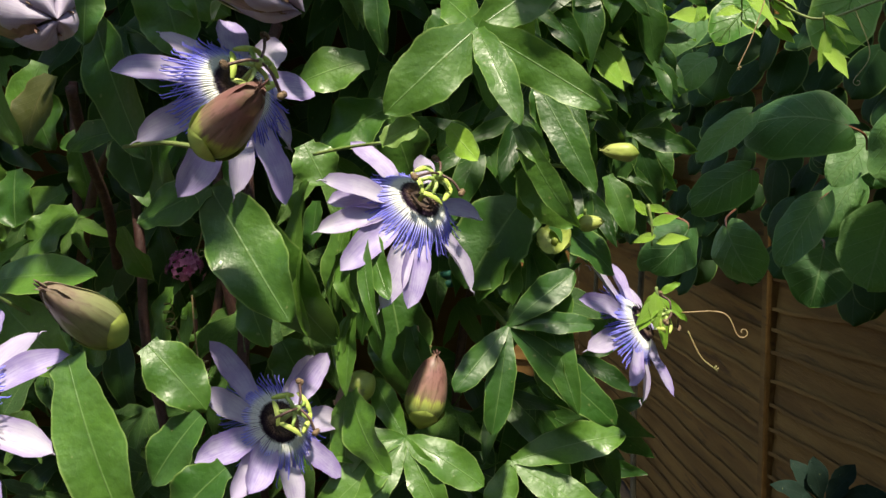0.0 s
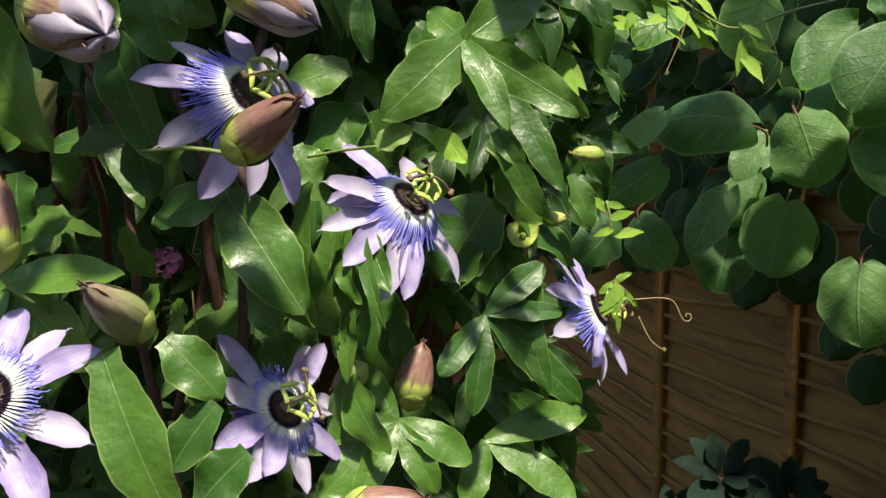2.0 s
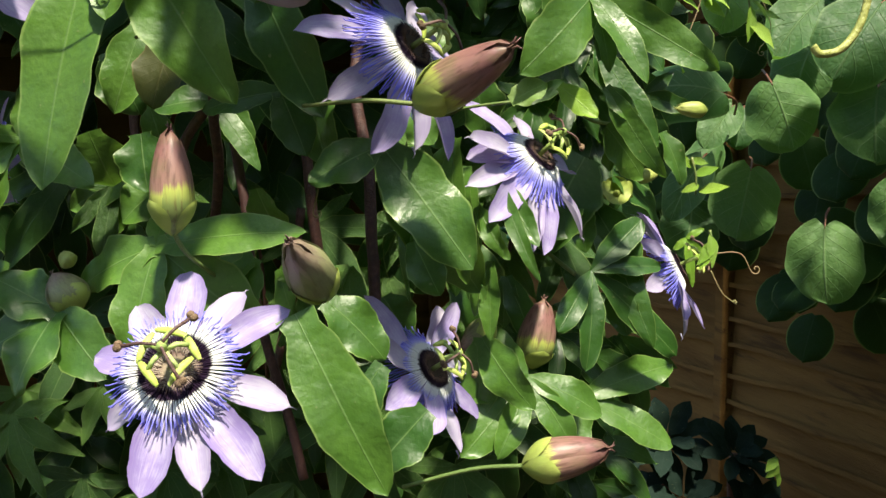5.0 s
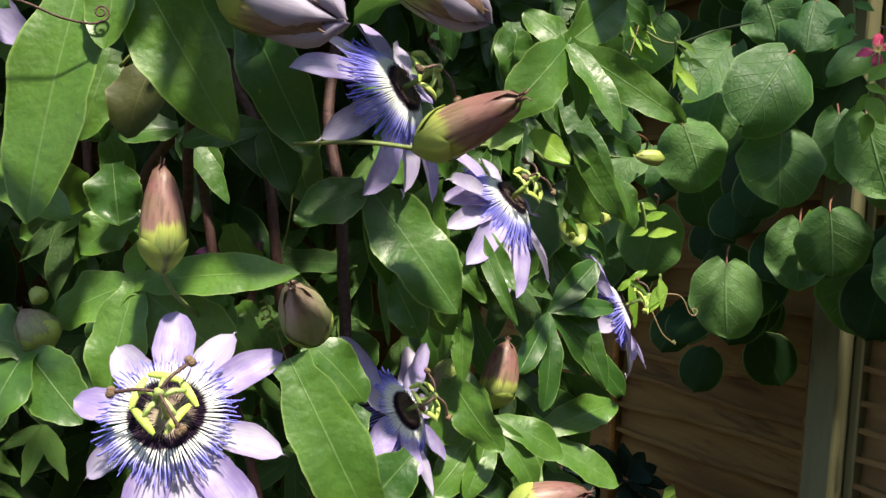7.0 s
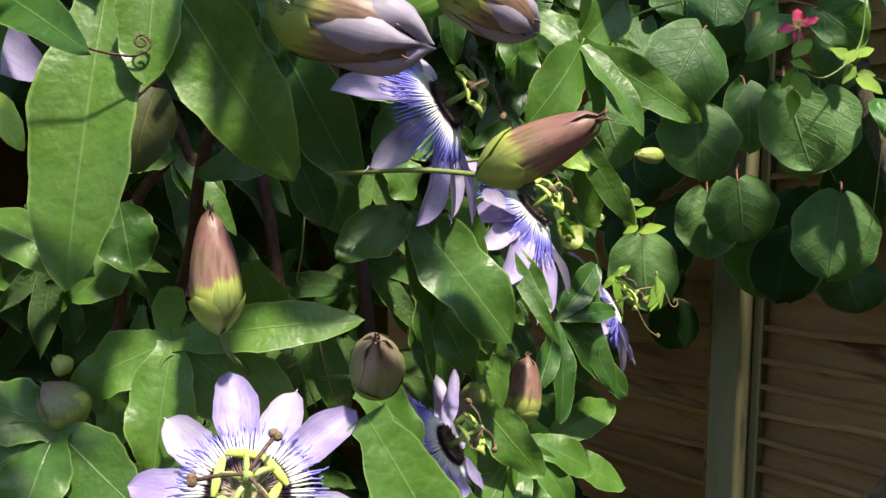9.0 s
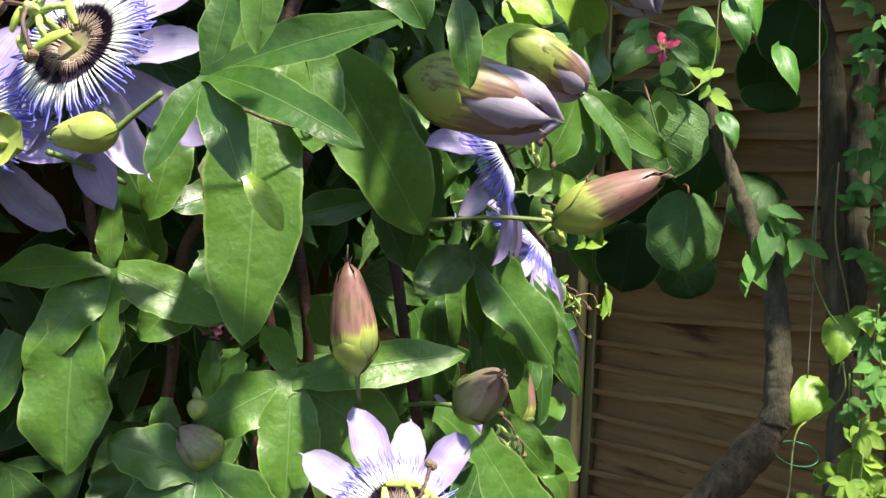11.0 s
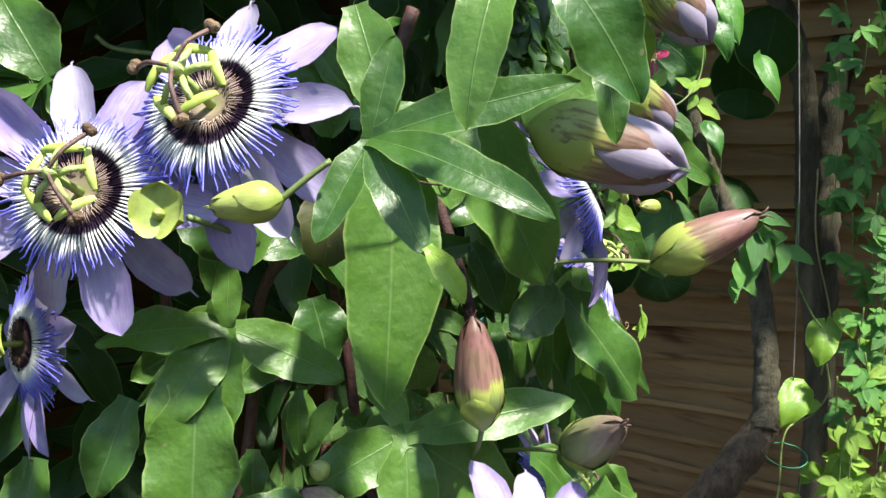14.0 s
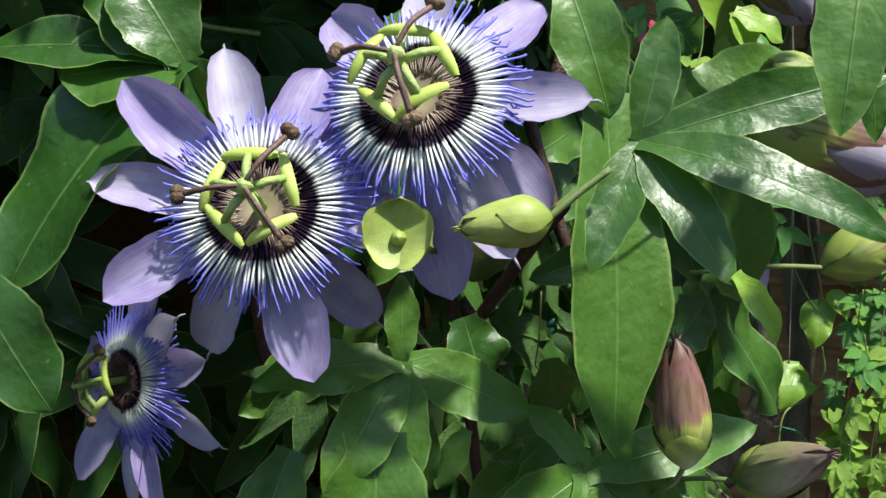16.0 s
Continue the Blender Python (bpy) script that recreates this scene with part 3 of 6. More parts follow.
    for k in range(bracts):
        a = radians(360 / max(bracts, 1) * k + rr.uniform(-12, 12))

        def place(u, v, a=a):
            c = 2 * v - 1
            z = u * bract_size
            g = girth(z) * 1.08 + 0.012 + 0.01 * u
            reach = radians(58) * max(math.sin(math.pi * min(0.12 + 0.88 * u ** 0.8, 1.0)), 0.0) ** 0.6
            return Vector((math.cos(a + c * reach) * g, math.sin(a + c * reach) * g, z - 0.01))

        sh = Shape()
        sh.sheet(8, 6, place)
        part("bract", sh, BRACT, b, "pale green bract")
    if stalk is not None:
        m = b.matrix_basis.inverted()
        sh = Shape()
        pts = smooth_line([Vector(p) for p in stalk] + [base + (tip - base) * 0.04], 6)
        sh.tube([m @ p for p in pts], 0.0010 / size, 6, 0.0012 / size)
        part("stalk", sh, STEM_GREEN, b)
    return b


def round_leaf(base, tip, width, n, material=None, owner=None, arch=0.05, fold=-0.06, ripple=0.04, heart=False):
    """A broad rounded leaf with a small point and a notch at its stalk; a heart is wide at its stalk and pointed."""
    sh = Shape()
    base, tip = Vector(base), Vector(tip)
    along = (tip - base) * (1.0 if heart else 0.88)
    size = along.length
    a = along / size
    n = Vector(n)
    n = (n - a * n.dot(a)).normalized()
    s = a.cross(n)
    ph = rng.uniform(0, 6)
    fold, arch, ripple = fold + rng.uniform(-0.14, 0.20), arch + rng.uniform(-0.06, 0.10), ripple * rng.uniform(0.6, 2.2)
    lift, curl, tip_turn = rng.uniform(-0.16, 0.16), rng.uniform(0.02, 0.22), rng.uniform(-0.10, 0.10)

    def place(u, v):
        c = 2 * v - 1
        w = max(1 - (2 * u * 0.985 - 0.97) ** 2, 0.0) ** 0.52
        w *= 1 - 0.12 * u
        if heart:
            w = max(math.sin(math.pi * u ** 0.55), 0.0) ** 0.75
        back = -0.10 * size * (1 - u) ** 3 * abs(c) ** 0.8 * (3.0 if heart else 1.2)
        wave = ripple * width * math.sin(u * 8 + ph + 3 * c) * abs(c) ** 1.5
        return base + along * u + a * back + s * c * w * width * 0.5 * (1 + 0.03 * math.sin(17 * u + ph) + 0.02 * math.sin(9 * u - ph + 2 * c)) + n * (arch * size * 4 * u * (1 - u) + fold * width * c * c + lift * width * c * abs(c) + wave - curl * size * u ** 3 + 0.006 * size * abs(math.sin(math.pi * (5.5 * u - 2.0 * abs(c) ** 0.8))) * min(1.0, 5 * abs(c)) * (1 - abs(c) ** 3)) + s * (tip_turn * size * u * u)

    sh.sheet(*((34, 18) if owner is None else (16, 10)), place)
    if owner is None:
        st = Shape()
        st.tube(smooth_line([base + along * 0.02, base - along * 0.18 - n * 0.015, base - along * 0.25 - n * 0.06 + Z * 0.01], 5), 0.0014, 6, 0.0017)
        part("leaf_stalk", st, LEAF_STALK, KIWI_VINE)
    return part("leaf", sh, material or KIWI, owner or KIWI_VINE)



def sprig(owner, centre, count, spread, size, out, seed, material, wide=0.5, hang=-0.6, down=(0, 0, -1)):
    """A little branch: a thin twig with count small pointed leaves round it."""
    rr = random.Random(seed)
    c, out = Vector(centre), Vector(out).normalized()
    twig = [c + Vector((rr.uniform(-.3, .3), rr.uniform(-.3, .3), 1.0)) * spread, c, c + Vector(down) * spread]
    sh = Shape()
    sh.tube(smooth_line(twig, 5), 0.0011, 5, 0.0006)
    part("twig", sh, STEM_GREEN, owner)
    base = Shape()
    blade(base, (0, 0, 0), (0, 1, -0.1), wide, Z, 0.06, 0.2, foot=0.1, peak=0.40, blunt=0.95, ripple=0.06, nu=8, nv=4, phase=seed)
    me = base.mesh("leaf", material)
    fan = owner is CREEPER and wide >= 0.42 and spread > 0.024
    y = None
    for k in range(count if not fan else 5 * max(2, round(count / 2.6))):
        if not fan or k % 5 == 0:
            t = (k + 0.5) / count if not fan else (k // 5 + 0.5) / max(2, round(count / 2.6))
            p = twig[0].lerp(twig[2], t) + Vector((rr.uniform(-1, 1), rr.uniform(-.4, .4), rr.uniform(-.3, .3))) * spread * (0.25 if not fan else 0.6)
            z = (out + Vector((rr.uniform(-.5, .5), rr.uniform(-.3, .3), rr.uniform(-.2, .7)))).normalized()
            y = Vector((rr.uniform(-1, 1), rr.uniform(-0.5, 0.5), rr.uniform(hang - 0.5, hang + 0.5)))
            y = (y - z * y.dot(z)).normalized()
        turn = Matrix.Identity(4)
        big = rr.uniform(0.8, 1.4)
        if fan:
            j = k % 5
            turn = Matrix.Rotation(radians((0, 42, -42, 88, -88)[j] + rr.uniform(-9, 9)), 4, "Z") @ Matrix.Rotation(rr.uniform(-0.4, 0.1), 4, "X")
            big = (1.0, 0.92, 0.92, 0.66, 0.66)[j] * rr.uniform(0.85, 1.1)
        m = Matrix((y.cross(z), y, z)).transposed().to_4x4()
        part("leaf", me, material, owner, m=Matrix.Translation(p) @ m @ turn @ Matrix.Scale(size * big, 4))


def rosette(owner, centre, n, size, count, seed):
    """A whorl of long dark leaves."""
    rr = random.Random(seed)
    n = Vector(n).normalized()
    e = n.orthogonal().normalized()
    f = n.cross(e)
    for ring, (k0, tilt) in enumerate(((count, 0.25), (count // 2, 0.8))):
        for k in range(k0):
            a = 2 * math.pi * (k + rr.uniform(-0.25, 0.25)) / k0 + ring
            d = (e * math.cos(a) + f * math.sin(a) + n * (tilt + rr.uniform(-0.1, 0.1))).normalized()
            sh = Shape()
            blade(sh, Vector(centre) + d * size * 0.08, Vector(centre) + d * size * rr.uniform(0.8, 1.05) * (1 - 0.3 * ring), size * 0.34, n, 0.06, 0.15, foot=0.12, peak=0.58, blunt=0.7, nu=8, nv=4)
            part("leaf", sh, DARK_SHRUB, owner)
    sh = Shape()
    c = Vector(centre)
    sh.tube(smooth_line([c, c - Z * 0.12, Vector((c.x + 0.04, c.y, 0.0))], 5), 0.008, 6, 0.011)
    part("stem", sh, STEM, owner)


def clematis_flower(centre, n, r):
    m = facing(centre, n, 12, r)
    f = thing("clematis_flower", "deep pink four-petalled clematis flower with pale yellow centre", "flower", m=m)
    for k in range(4):
        a = radians(90 * k + (8, -6, 4, -9)[k])
        d = Vector((math.cos(a), math.sin(a), 0))
        sh = Shape()
        blade(sh, d * 0.08, d * 1.05 + Z * (0.12, -0.1, 0.05, -0.15)[k], 0.52, Z, 0.06, 0.2, foot=0.3, peak=0.5, blunt=0.7)
        part("petal", sh, CLEMATIS, f)
    sh = Shape()
    for k in range(26):
        a = k * 2.4
        d = Vector((math.cos(a), math.sin(a), 0))
        sh.tube([d * 0.03, d * 0.16 + Z * 0.16, d * (0.22 + 0.1 * (k % 3)) + Z * 0.26], 0.02, 4, 0.012)
    part("stamen_tuft", sh, CLEMATIS_EYE, f)


def wire_ring(centre, n, r):
    m = facing(centre, n, 0, r)
    f = thing("plant_tie", "thin green plastic coated wire loop hanging on stems", "plant tie", m=m)
    sh = Shape()
    pts = [(math.cos(a * 0.2) * (1 - 0.004 * a), math.sin(a * 0.2) * (1 - 0.004 * a), 0.004 * a) for a in range(0, 36)]
    sh.tube(pts + [(0.4, 0.55, 0.2), (0.0, 0.75, 0.25)], 0.028, 6)
    part("wire", sh, WIRE, f)


def wrapped_bud(label, centre, n, r):
    """A young bud seen end-on between three cupped heart-shaped bracts."""
    f = thing("flower_bud", label, "flower bud", "buds on the vine", m=facing(centre, n, 0, r))
    for k, (turn, wide) in enumerate(((200, 1.25), (-20, 1.25), (90, 1.0))):
        a = radians(turn)
        d = Vector((math.cos(a), math.sin(a), 0))
        s = Vector((-d.y, d.x, 0))
        sh = Shape()

        def place(u, v):
            c = 2 * v - 1
            w = max(1 - (2 * u * 0.97 - 0.94) ** 2, 0.0) ** 0.5 * wide * 0.62
            return d * (u * 1.0 - 0.05 - 0.12 * abs(c) * u) + s * c * w + Z * (0.45 * u - 0.25 * u * u + 0.28 * c * c * u - 0.04 * k)

        sh.sheet(10, 8, place)
        part("bract", sh, BRACT, f)
    sh = Shape()
    sh.ball((0, -0.1, 0.12), 0.2, (1, 1, 1.2))
    part("core", sh, BUD_GREEN, f)


def flower_head(centre, r):
    """A small domed head of tiny pink florets."""
    rr = random.Random(5)
    f = thing("pink_flower_head", "small domed cluster of tiny purplish pink florets", "flower", m=Matrix.Translation(centre))
    for k in range(46):
        d = Vector((rr.uniform(-1, 1), rr.uniform(-1, 0.2), rr.uniform(-0.3, 0.9))).normalized()
        c = d * r * rr.uniform(0.7, 1.0)
        sh = Shape()
        for j in range(4):
            a = j * math.pi / 2 + rr.uniform(0, 1)
            e = d.orthogonal().normalized()
            q = (e * math.cos(a) + d.cross(e) * math.sin(a)) * r * 0.3
            blade(sh, c, c + q + d * 0.0006, r * 0.24, d, 0.1, 0.2, nu=3, nv=2)
        part("floret", sh, FLORET, f)
    sh = Shape()
    sh.tube(smooth_line([(0, 0, 0), (0.004, 0.002, -0.03), (0.002, 0.01, -0.12)], 5), 0.0012, 6)
    part("stalk", sh, STEM, f)


def plant_clip(centre, n, r):
    """A dark green plastic clip round a stem: a short ribbed collar."""
    f = thing("plant_clip", "dark green plastic clip holding a stem", "plant clip", m=facing(centre, n, 0, r))
    sh = Shape()
    prof = ((0.8, -0.6), (1.0, -0.55), (1.0, -0.15), (0.92, -0.1), (0.92, 0.1), (1.0, 0.15), (1.0, 0.55), (0.8, 0.6), (0.8, -0.6))
    sh.sheet(20, 8, lambda u, v: Vector((math.cos(u * 2 * math.pi) * prof[round(v * 8)][0], math.sin(u * 2 * math.pi) * prof[round(v * 8)][0], prof[round(v * 8)][1])))
    part("collar", sh, CLIP, f)

# ---------------------------------------------------------------- the setting
sh = Shape()
sh.sheet(24, 24, lambda u, v: Vector(((u - 0.5) * 400 * abs(u - 0.5) * 2, (v - 0.5) * 400 * abs(v - 0.5) * 2, 0.015 * math.sin(u * 90) * math.sin(v * 77))))
tagged(part("ground", sh, SOIL), "dark bare soil", "ground", kind="structure")

SIDE = Matrix.Translation((1.02, 1.56, 0)) @ Matrix.Rotation(radians(-78), 4, "Z")  # the side fence: its post stands at the origin


def overlap_fence(name, label, m, panels, z0, z1, step, seed, rise=0.0):
    """A panel fence of overlapping wavy boards along its own x, its face towards -y."""
    rr = random.Random(seed)
    f = thing(name, label, "fence", kind="structure", m=m)
    for x0, x1 in panels:
        z, slope = z0, rise if x0 > -1.3 else 0.2 * rise
        while z < z1:
            ph, ph2, lean = rr.uniform(0, 6), rr.uniform(0, 6), rr.uniform(-0.006, 0.006)
            high = step * rr.uniform(1.15, 1.3)

            def edge(x):
                return 0.006 * math.sin(x * 3.1 + ph) + 0.004 * math.sin(x * 9 + ph2) + 0.0015 * math.sin(x * 31 + ph) + (lean + slope) * (x - x0)

            s = Shape()
            rows = ((0.010, -0.0145, 1), (0.0, -0.016, 1), (0.0, -0.004, 1), (high, 0.004, 0), (high, 0.010, 0), (0.010, -0.001, 1))
            n = 22
            s.sheet(n, 5, lambda u, v: Vector((x0 + (x1 - x0) * u, rows[round(v * 5)][1], z + rows[round(v * 5)][0] + (rows[round(v * 5)][2] * edge(x0 + (x1 - x0) * u) + (1 - rows[round(v * 5)][2]) * slope * (x1 - x0) * u))))
            part("board", s, BOARD_PALE if x0 > 0 and rise else BOARD, f, smooth=False)
            z += step * (0.8 if x0 > 0 and rise else 1.0)
    return f


side = overlap_fence("fence_side", "weathered brown overlap fence of wavy boards", SIDE, [(0.05, 1.9), (-1.29, -0.05), (-3.7, -1.31)], -0.2, 1.95, 0.066, 3, 0.10)


def upright(owner, x, w, front, material, name):
    s = Shape()
    b = 0.003
    prof = [(-w / 2, 0.02), (-w / 2, -front + b), (-w / 2 + b, -front), (w / 2 - b, -front), (w / 2, -front + b), (w / 2, 0.02)]
    s.sheet(8, 5, lambda u, v: Vector((x + prof[round(v * 5)][0], prof[round(v * 5)][1], 2.0 * u)))
    part(name, s, material, owner, smooth=False)


upright(side, 0.0, 0.062, 0.05, POST, "post")
upright(side, 0.042, 0.018, 0.020, POST, "batten")
upright(side, -0.044, 0.020, 0.030, BOARD, "batten")
upright(side, -0.62, 0.032, 0.030, BOARD, "batten")
upright(side, -1.30, 0.034, 0.030, BOARD, "batten")
upright(side, 1.0, 0.032, 0.030, BOARD, "batten")

back = overlap_fence("fence_back", "dark timber fence behind the vine", Matrix.Translation((0, 1.02, 0)), [(-1.6, 0.16)], 0.0, 2.1, 0.10, 5)
upright(back, 0.13, 0.05, 0.03, BOARD, "batten")
wall = overlap_fence("fence_end", "brown overlap fence closing the far end", Matrix.Translation((0, 5.2, 0)), [(-1.6, 0.25)], 0.0, 1.95, 0.10, 6)

# a plain unseen wall added behind the camera, to block low sky light
sh = Shape()
sh.box((-4.5, -3.0, 0.0), (4.5, -2.75, 3.5))
tagged(part("wall_house", sh, BLOCK_WALL, smooth=False), "plain brown wall added unseen behind, blocks low sky light", "wall", kind="structure")

CREEPER = thing("creeper", "creeper with small bright green leaflets on thin stems", "climber")
SHRUB = thing("low_shrub", "low evergreen shrub with dark blue-green leaves", "shrub")
TREE = thing("old_climber_trunk", "grey-brown gnarled trunk of an old climber by the fence", "trunk")
CLEM = thing("clematis", "clematis with a deep pink flower and bright green leaves", "clematis")
KIWI_VINE = thing("kiwi_vine", "climbing plant with broad round veined leaves hanging over the fence", "climber")


# ---------------------------------------------------------------- the plants
passion_flower("open blue and white passion flower with lilac petals, facing outwards", (-0.0525, 0.5725, 1.4527), (-0.13, -0.73, 0.67), 0.0490, 0, -0.05, 1, petals=[(37, 1.15, -0.17, 0), (64, 1.02, -0.20, 1), (94, 1.13, -0.14, 0), (127, 1.00, -0.27, 1), (163, 0.94, -0.28, 0), (203, 0.80, -0.56, 1), (260, 1.11, -0.20, 0), (287, 1.07, -0.24, 1), (312, 1.19, -0.35, 0), (351, 0.96, -0.46, 1)], sweep=0.05)
passion_flower("open blue and white passion flower with lilac petals, behind a bud", (0.0608, 0.6505, 1.5909), (0.68, -0.54, 0.47), 0.0480, 0, -0.25, 2, petals=[(5, 1.14, -0.23, 0), (37, 1.14, -0.23, 1), (68, 1.11, -0.36, 0), (109, 0.99, -0.51, 1), (152, 1.09, -0.61, 0), (195, 0.93, -0.63, 1), (233, 1.14, -0.56, 0), (260, 1.02, -0.39, 1), (289, 1.23, -0.39, 0), (334, 0.95, -0.60, 1)], sweep=0.30, faded=True)
passion_flower("open blue and white passion flower with lilac petals, turned sideways", (0.1387, 0.7093, 1.5302), (0.59, -0.44, 0.67), 0.0450, 0, -0.3, 3, petals=[(45, 1.18, -0.24, 1), (101, 1.18, -0.24, 0), (157, 1.25, -0.07, 1), (158, 1.04, -0.38, 0), (178, 1.28, -0.44, 1), (201, 1.21, -0.58, 0), (229, 1.34, -0.61, 1), (245, 1.20, -0.59, 0), (293, 1.21, -0.43, 1), (349, 1.18, -0.24, 0)], sweep=0.30, faded=True)
passion_flower("open blue and white passion flower with lilac petals, low down", (0.0690, 0.6670, 1.4185), (0.67, -0.50, 0.55), 0.0432, 0, -0.2, 4, petals=[(36, 1.07, 0.28, 0), (40, 1.10, 0.02, 1), (112, 1.29, 0.01, 0), (149, 1.09, 0.14, 1), (188, 1.24, -0.02, 0), (217, 1.14, -0.10, 1), (223, 1.03, 0.04, 0), (266, 1.09, -0.22, 1), (310, 1.09, -0.22, 0), (353, 1.09, -0.22, 1)], sweep=0.25, faded=True)
passion_flower("open blue and white passion flower with lilac petals, seen edge-on", (0.2640, 0.8185, 1.4400), (0.86, -0.27, 0.44), 0.0440, 0, -0.4, 5, petals=[(30, 1.11, -0.23, 1), (67, 1.11, -0.23, 0), (105, 1.11, -0.23, 1), (142, 1.19, -0.38, 0), (178, 0.98, -0.56, 1), (216, 1.11, -0.23, 0), (255, 1.08, -0.40, 1), (278, 1.20, -0.05, 0), (315, 1.11, -0.23, 1), (353, 1.11, -0.23, 0)], sweep=0.32, faded=True)
passion_flower("open blue and white passion flower with lilac petals, beside another", (-0.1910, 0.6700, 1.6105), (-0.68, -0.60, 0.42), 0.0510, 0, -0.05, 6, petals=[(36, 0.98, -0.20, 1), (75, 0.97, -0.20, 0), (109, 1.11, -0.20, 1), (140, 1.13, 0.05, 0), (172, 1.06, -0.09, 1), (211, 1.06, -0.12, 0), (242, 0.87, -0.64, 1), (288, 1.00, -0.30, 0), (319, 0.82, -0.68, 1), (358, 0.98, -0.20, 0)], sweep=0.04)
passion_flower("open blue and white passion flower with lilac petals, tilted upwards", (-0.1500, 0.6475, 1.6413), (-0.75, -0.37, 0.55), 0.0550, 0, -0.05, 7, petals=[(11, 0.91, -0.21, 1), (62, 1.00, -0.40, 0), (100, 0.98, -0.20, 1), (139, 0.97, -0.17, 0), (164, 0.93, -0.35, 1), (203, 0.98, -0.20, 0), (243, 0.98, -0.20, 1), (282, 0.93, -0.65, 0), (309, 0.88, -0.47, 1), (338, 0.69, -0.80, 0)], sweep=0.06)
passion_flower("open blue and white passion flower with lilac petals, in shade", (-0.1845, 0.7675, 1.5291), (-0.95, -0.06, 0.15), 0.0440, 0, -0.2, 8, petals=[(23, 1.01, -0.09, 0), (45, 0.99, 0.07, 1), (92, 0.98, -0.20, 0), (140, 0.82, -0.52, 1), (176, 0.98, -0.20, 0), (213, 0.98, -0.20, 1), (249, 1.06, 0.17, 0), (282, 1.16, -0.03, 1), (299, 1.19, -0.09, 0), (342, 1.08, -0.23, 1)], sweep=0.15, faded=True)
flower_bud("closed flower bud, green below and pinkish brown above, upright", (-0.0546, 0.6024, 1.5076), (-0.0540, 0.6116, 1.5557), 0.0188, look_="closed", bracts=3, bract_size=0.33, seed=1, stalk=[(-0.0395, 0.6245, 1.4839), (-0.0500, 0.6096, 1.4977)])
flower_bud("closed flower bud, green below and pinkish brown above on straight stalk", (0.0578, 0.6068, 1.5623), (0.0980, 0.5722, 1.5882), 0.0215, look_="closed", bracts=3, bract_size=0.4, seed=2, stalk=[(0.0059, 0.6410, 1.5633), (0.0351, 0.6183, 1.5655)])
flower_bud("passion flower bud starting to open, pale lilac petals showing", (-0.0292, 0.6065, 1.6325), (0.0178, 0.5631, 1.6160), 0.0285, look_="opening", bracts=3, bract_size=0.42, seed=3)
flower_bud("passion flower bud starting to open behind another bud", (0.0517, 0.6353, 1.6494), (0.0987, 0.6313, 1.6234), 0.0240, look_="opening", bracts=3, bract_size=0.40, seed=4)
flower_bud("passion flower bud starting to open, high on the vine", (0.1972, 0.7256, 1.7101), (0.2209, 0.6957, 1.6695), 0.0321, look_="opening", bracts=3, bract_size=0.5, seed=5)
flower_bud("closed flower bud, green below and pinkish brown above, small", (0.1347, 0.7172, 1.4007), (0.1448, 0.7235, 1.4423), 0.0220, look_="closed", bracts=3, bract_size=0.3, seed=6)
flower_bud("dull brownish green passion flower bud with drooping head", (0.0128, 0.6137, 1.4746), (-0.0021, 0.5690, 1.5083), 0.0200, look_="dull", bracts=3, bract_size=0.4, seed=7, stalk=[(-0.0049, 0.6399, 1.4723), (0.0018, 0.6230, 1.4770)])
wrapped_bud("young bud wrapped in rounded pale green bracts", (-0.1845, 0.6195, 1.6102), (-0.72, -0.61, 0.32), 0.0108)
stem([(-0.1368, 0.6401, 1.5901), (-0.1503, 0.6419, 1.5973), (-0.1664, 0.6371, 1.6039)], 0.0012, STEM_GREEN)
flower_bud("dull green passion flower bud", (-0.1057, 0.6348, 1.4674), (-0.1194, 0.6411, 1.4864), 0.0182, look_="dull", bracts=3, bract_size=0.5, seed=8)
flower_bud("small pale green passion flower bud", (-0.1080, 0.6387, 1.4892), (-0.1142, 0.6412, 1.4955), 0.0083, look_="green", bracts=0, bract_size=0.5, seed=9)
flower_bud("closed flower bud, green below and pinkish brown above on reddish stalk", (0.1053, 0.6013, 1.3860), (0.1484, 0.5979, 1.3934), 0.0196, look_="closed", bracts=3, bract_size=0.4, seed=10, stalk=[(0.0479, 0.6252, 1.3696), (0.0819, 0.6133, 1.3813)])
flower_bud("pale green passion flower bud with leafy bracts", (-0.1544, 0.5929, 1.6150), (-0.1723, 0.6105, 1.6115), 0.0122, look_="green", bracts=3, bract_size=0.6, seed=11, stalk=[(-0.1421, 0.5843, 1.6276), (-0.1492, 0.5895, 1.6209)])
flower_bud("small green passion flower bud", (0.1116, 0.7079, 1.4328), (0.0896, 0.7055, 1.4181), 0.0151, look_="dull", bracts=3, bract_size=0.5, seed=12)
leaf((0.1206, 0.7000, 1.5617), (0.05, -0.80, 0.60), [((0.1419, 0.7000, 1.5715), 0.0165, 0.5)], BRACT_LEAF, name="bract", label="small pale green oval bract")
stem([(0.1206, 0.7000, 1.5617), (0.1002, 0.7100, 1.5592), (0.0791, 0.7175, 1.5553)], 0.0009, STEM_GREEN)
wrapped_bud("pair of lime green bracts round a small bud", (0.2099, 0.7900, 1.4975), (-0.15, -0.80, 0.58), 0.0125)
flower_bud("small pale green flower bud", (0.2577, 0.7531, 1.5521), (0.2367, 0.7532, 1.5541), 0.0098, look_="green", bracts=2, bract_size=0.5, seed=15)
flower_bud("small pale green flower bud", (0.2227, 0.7919, 1.5074), (0.2397, 0.7923, 1.5091), 0.0098, look_="green", bracts=0, bract_size=0.5, seed=16)
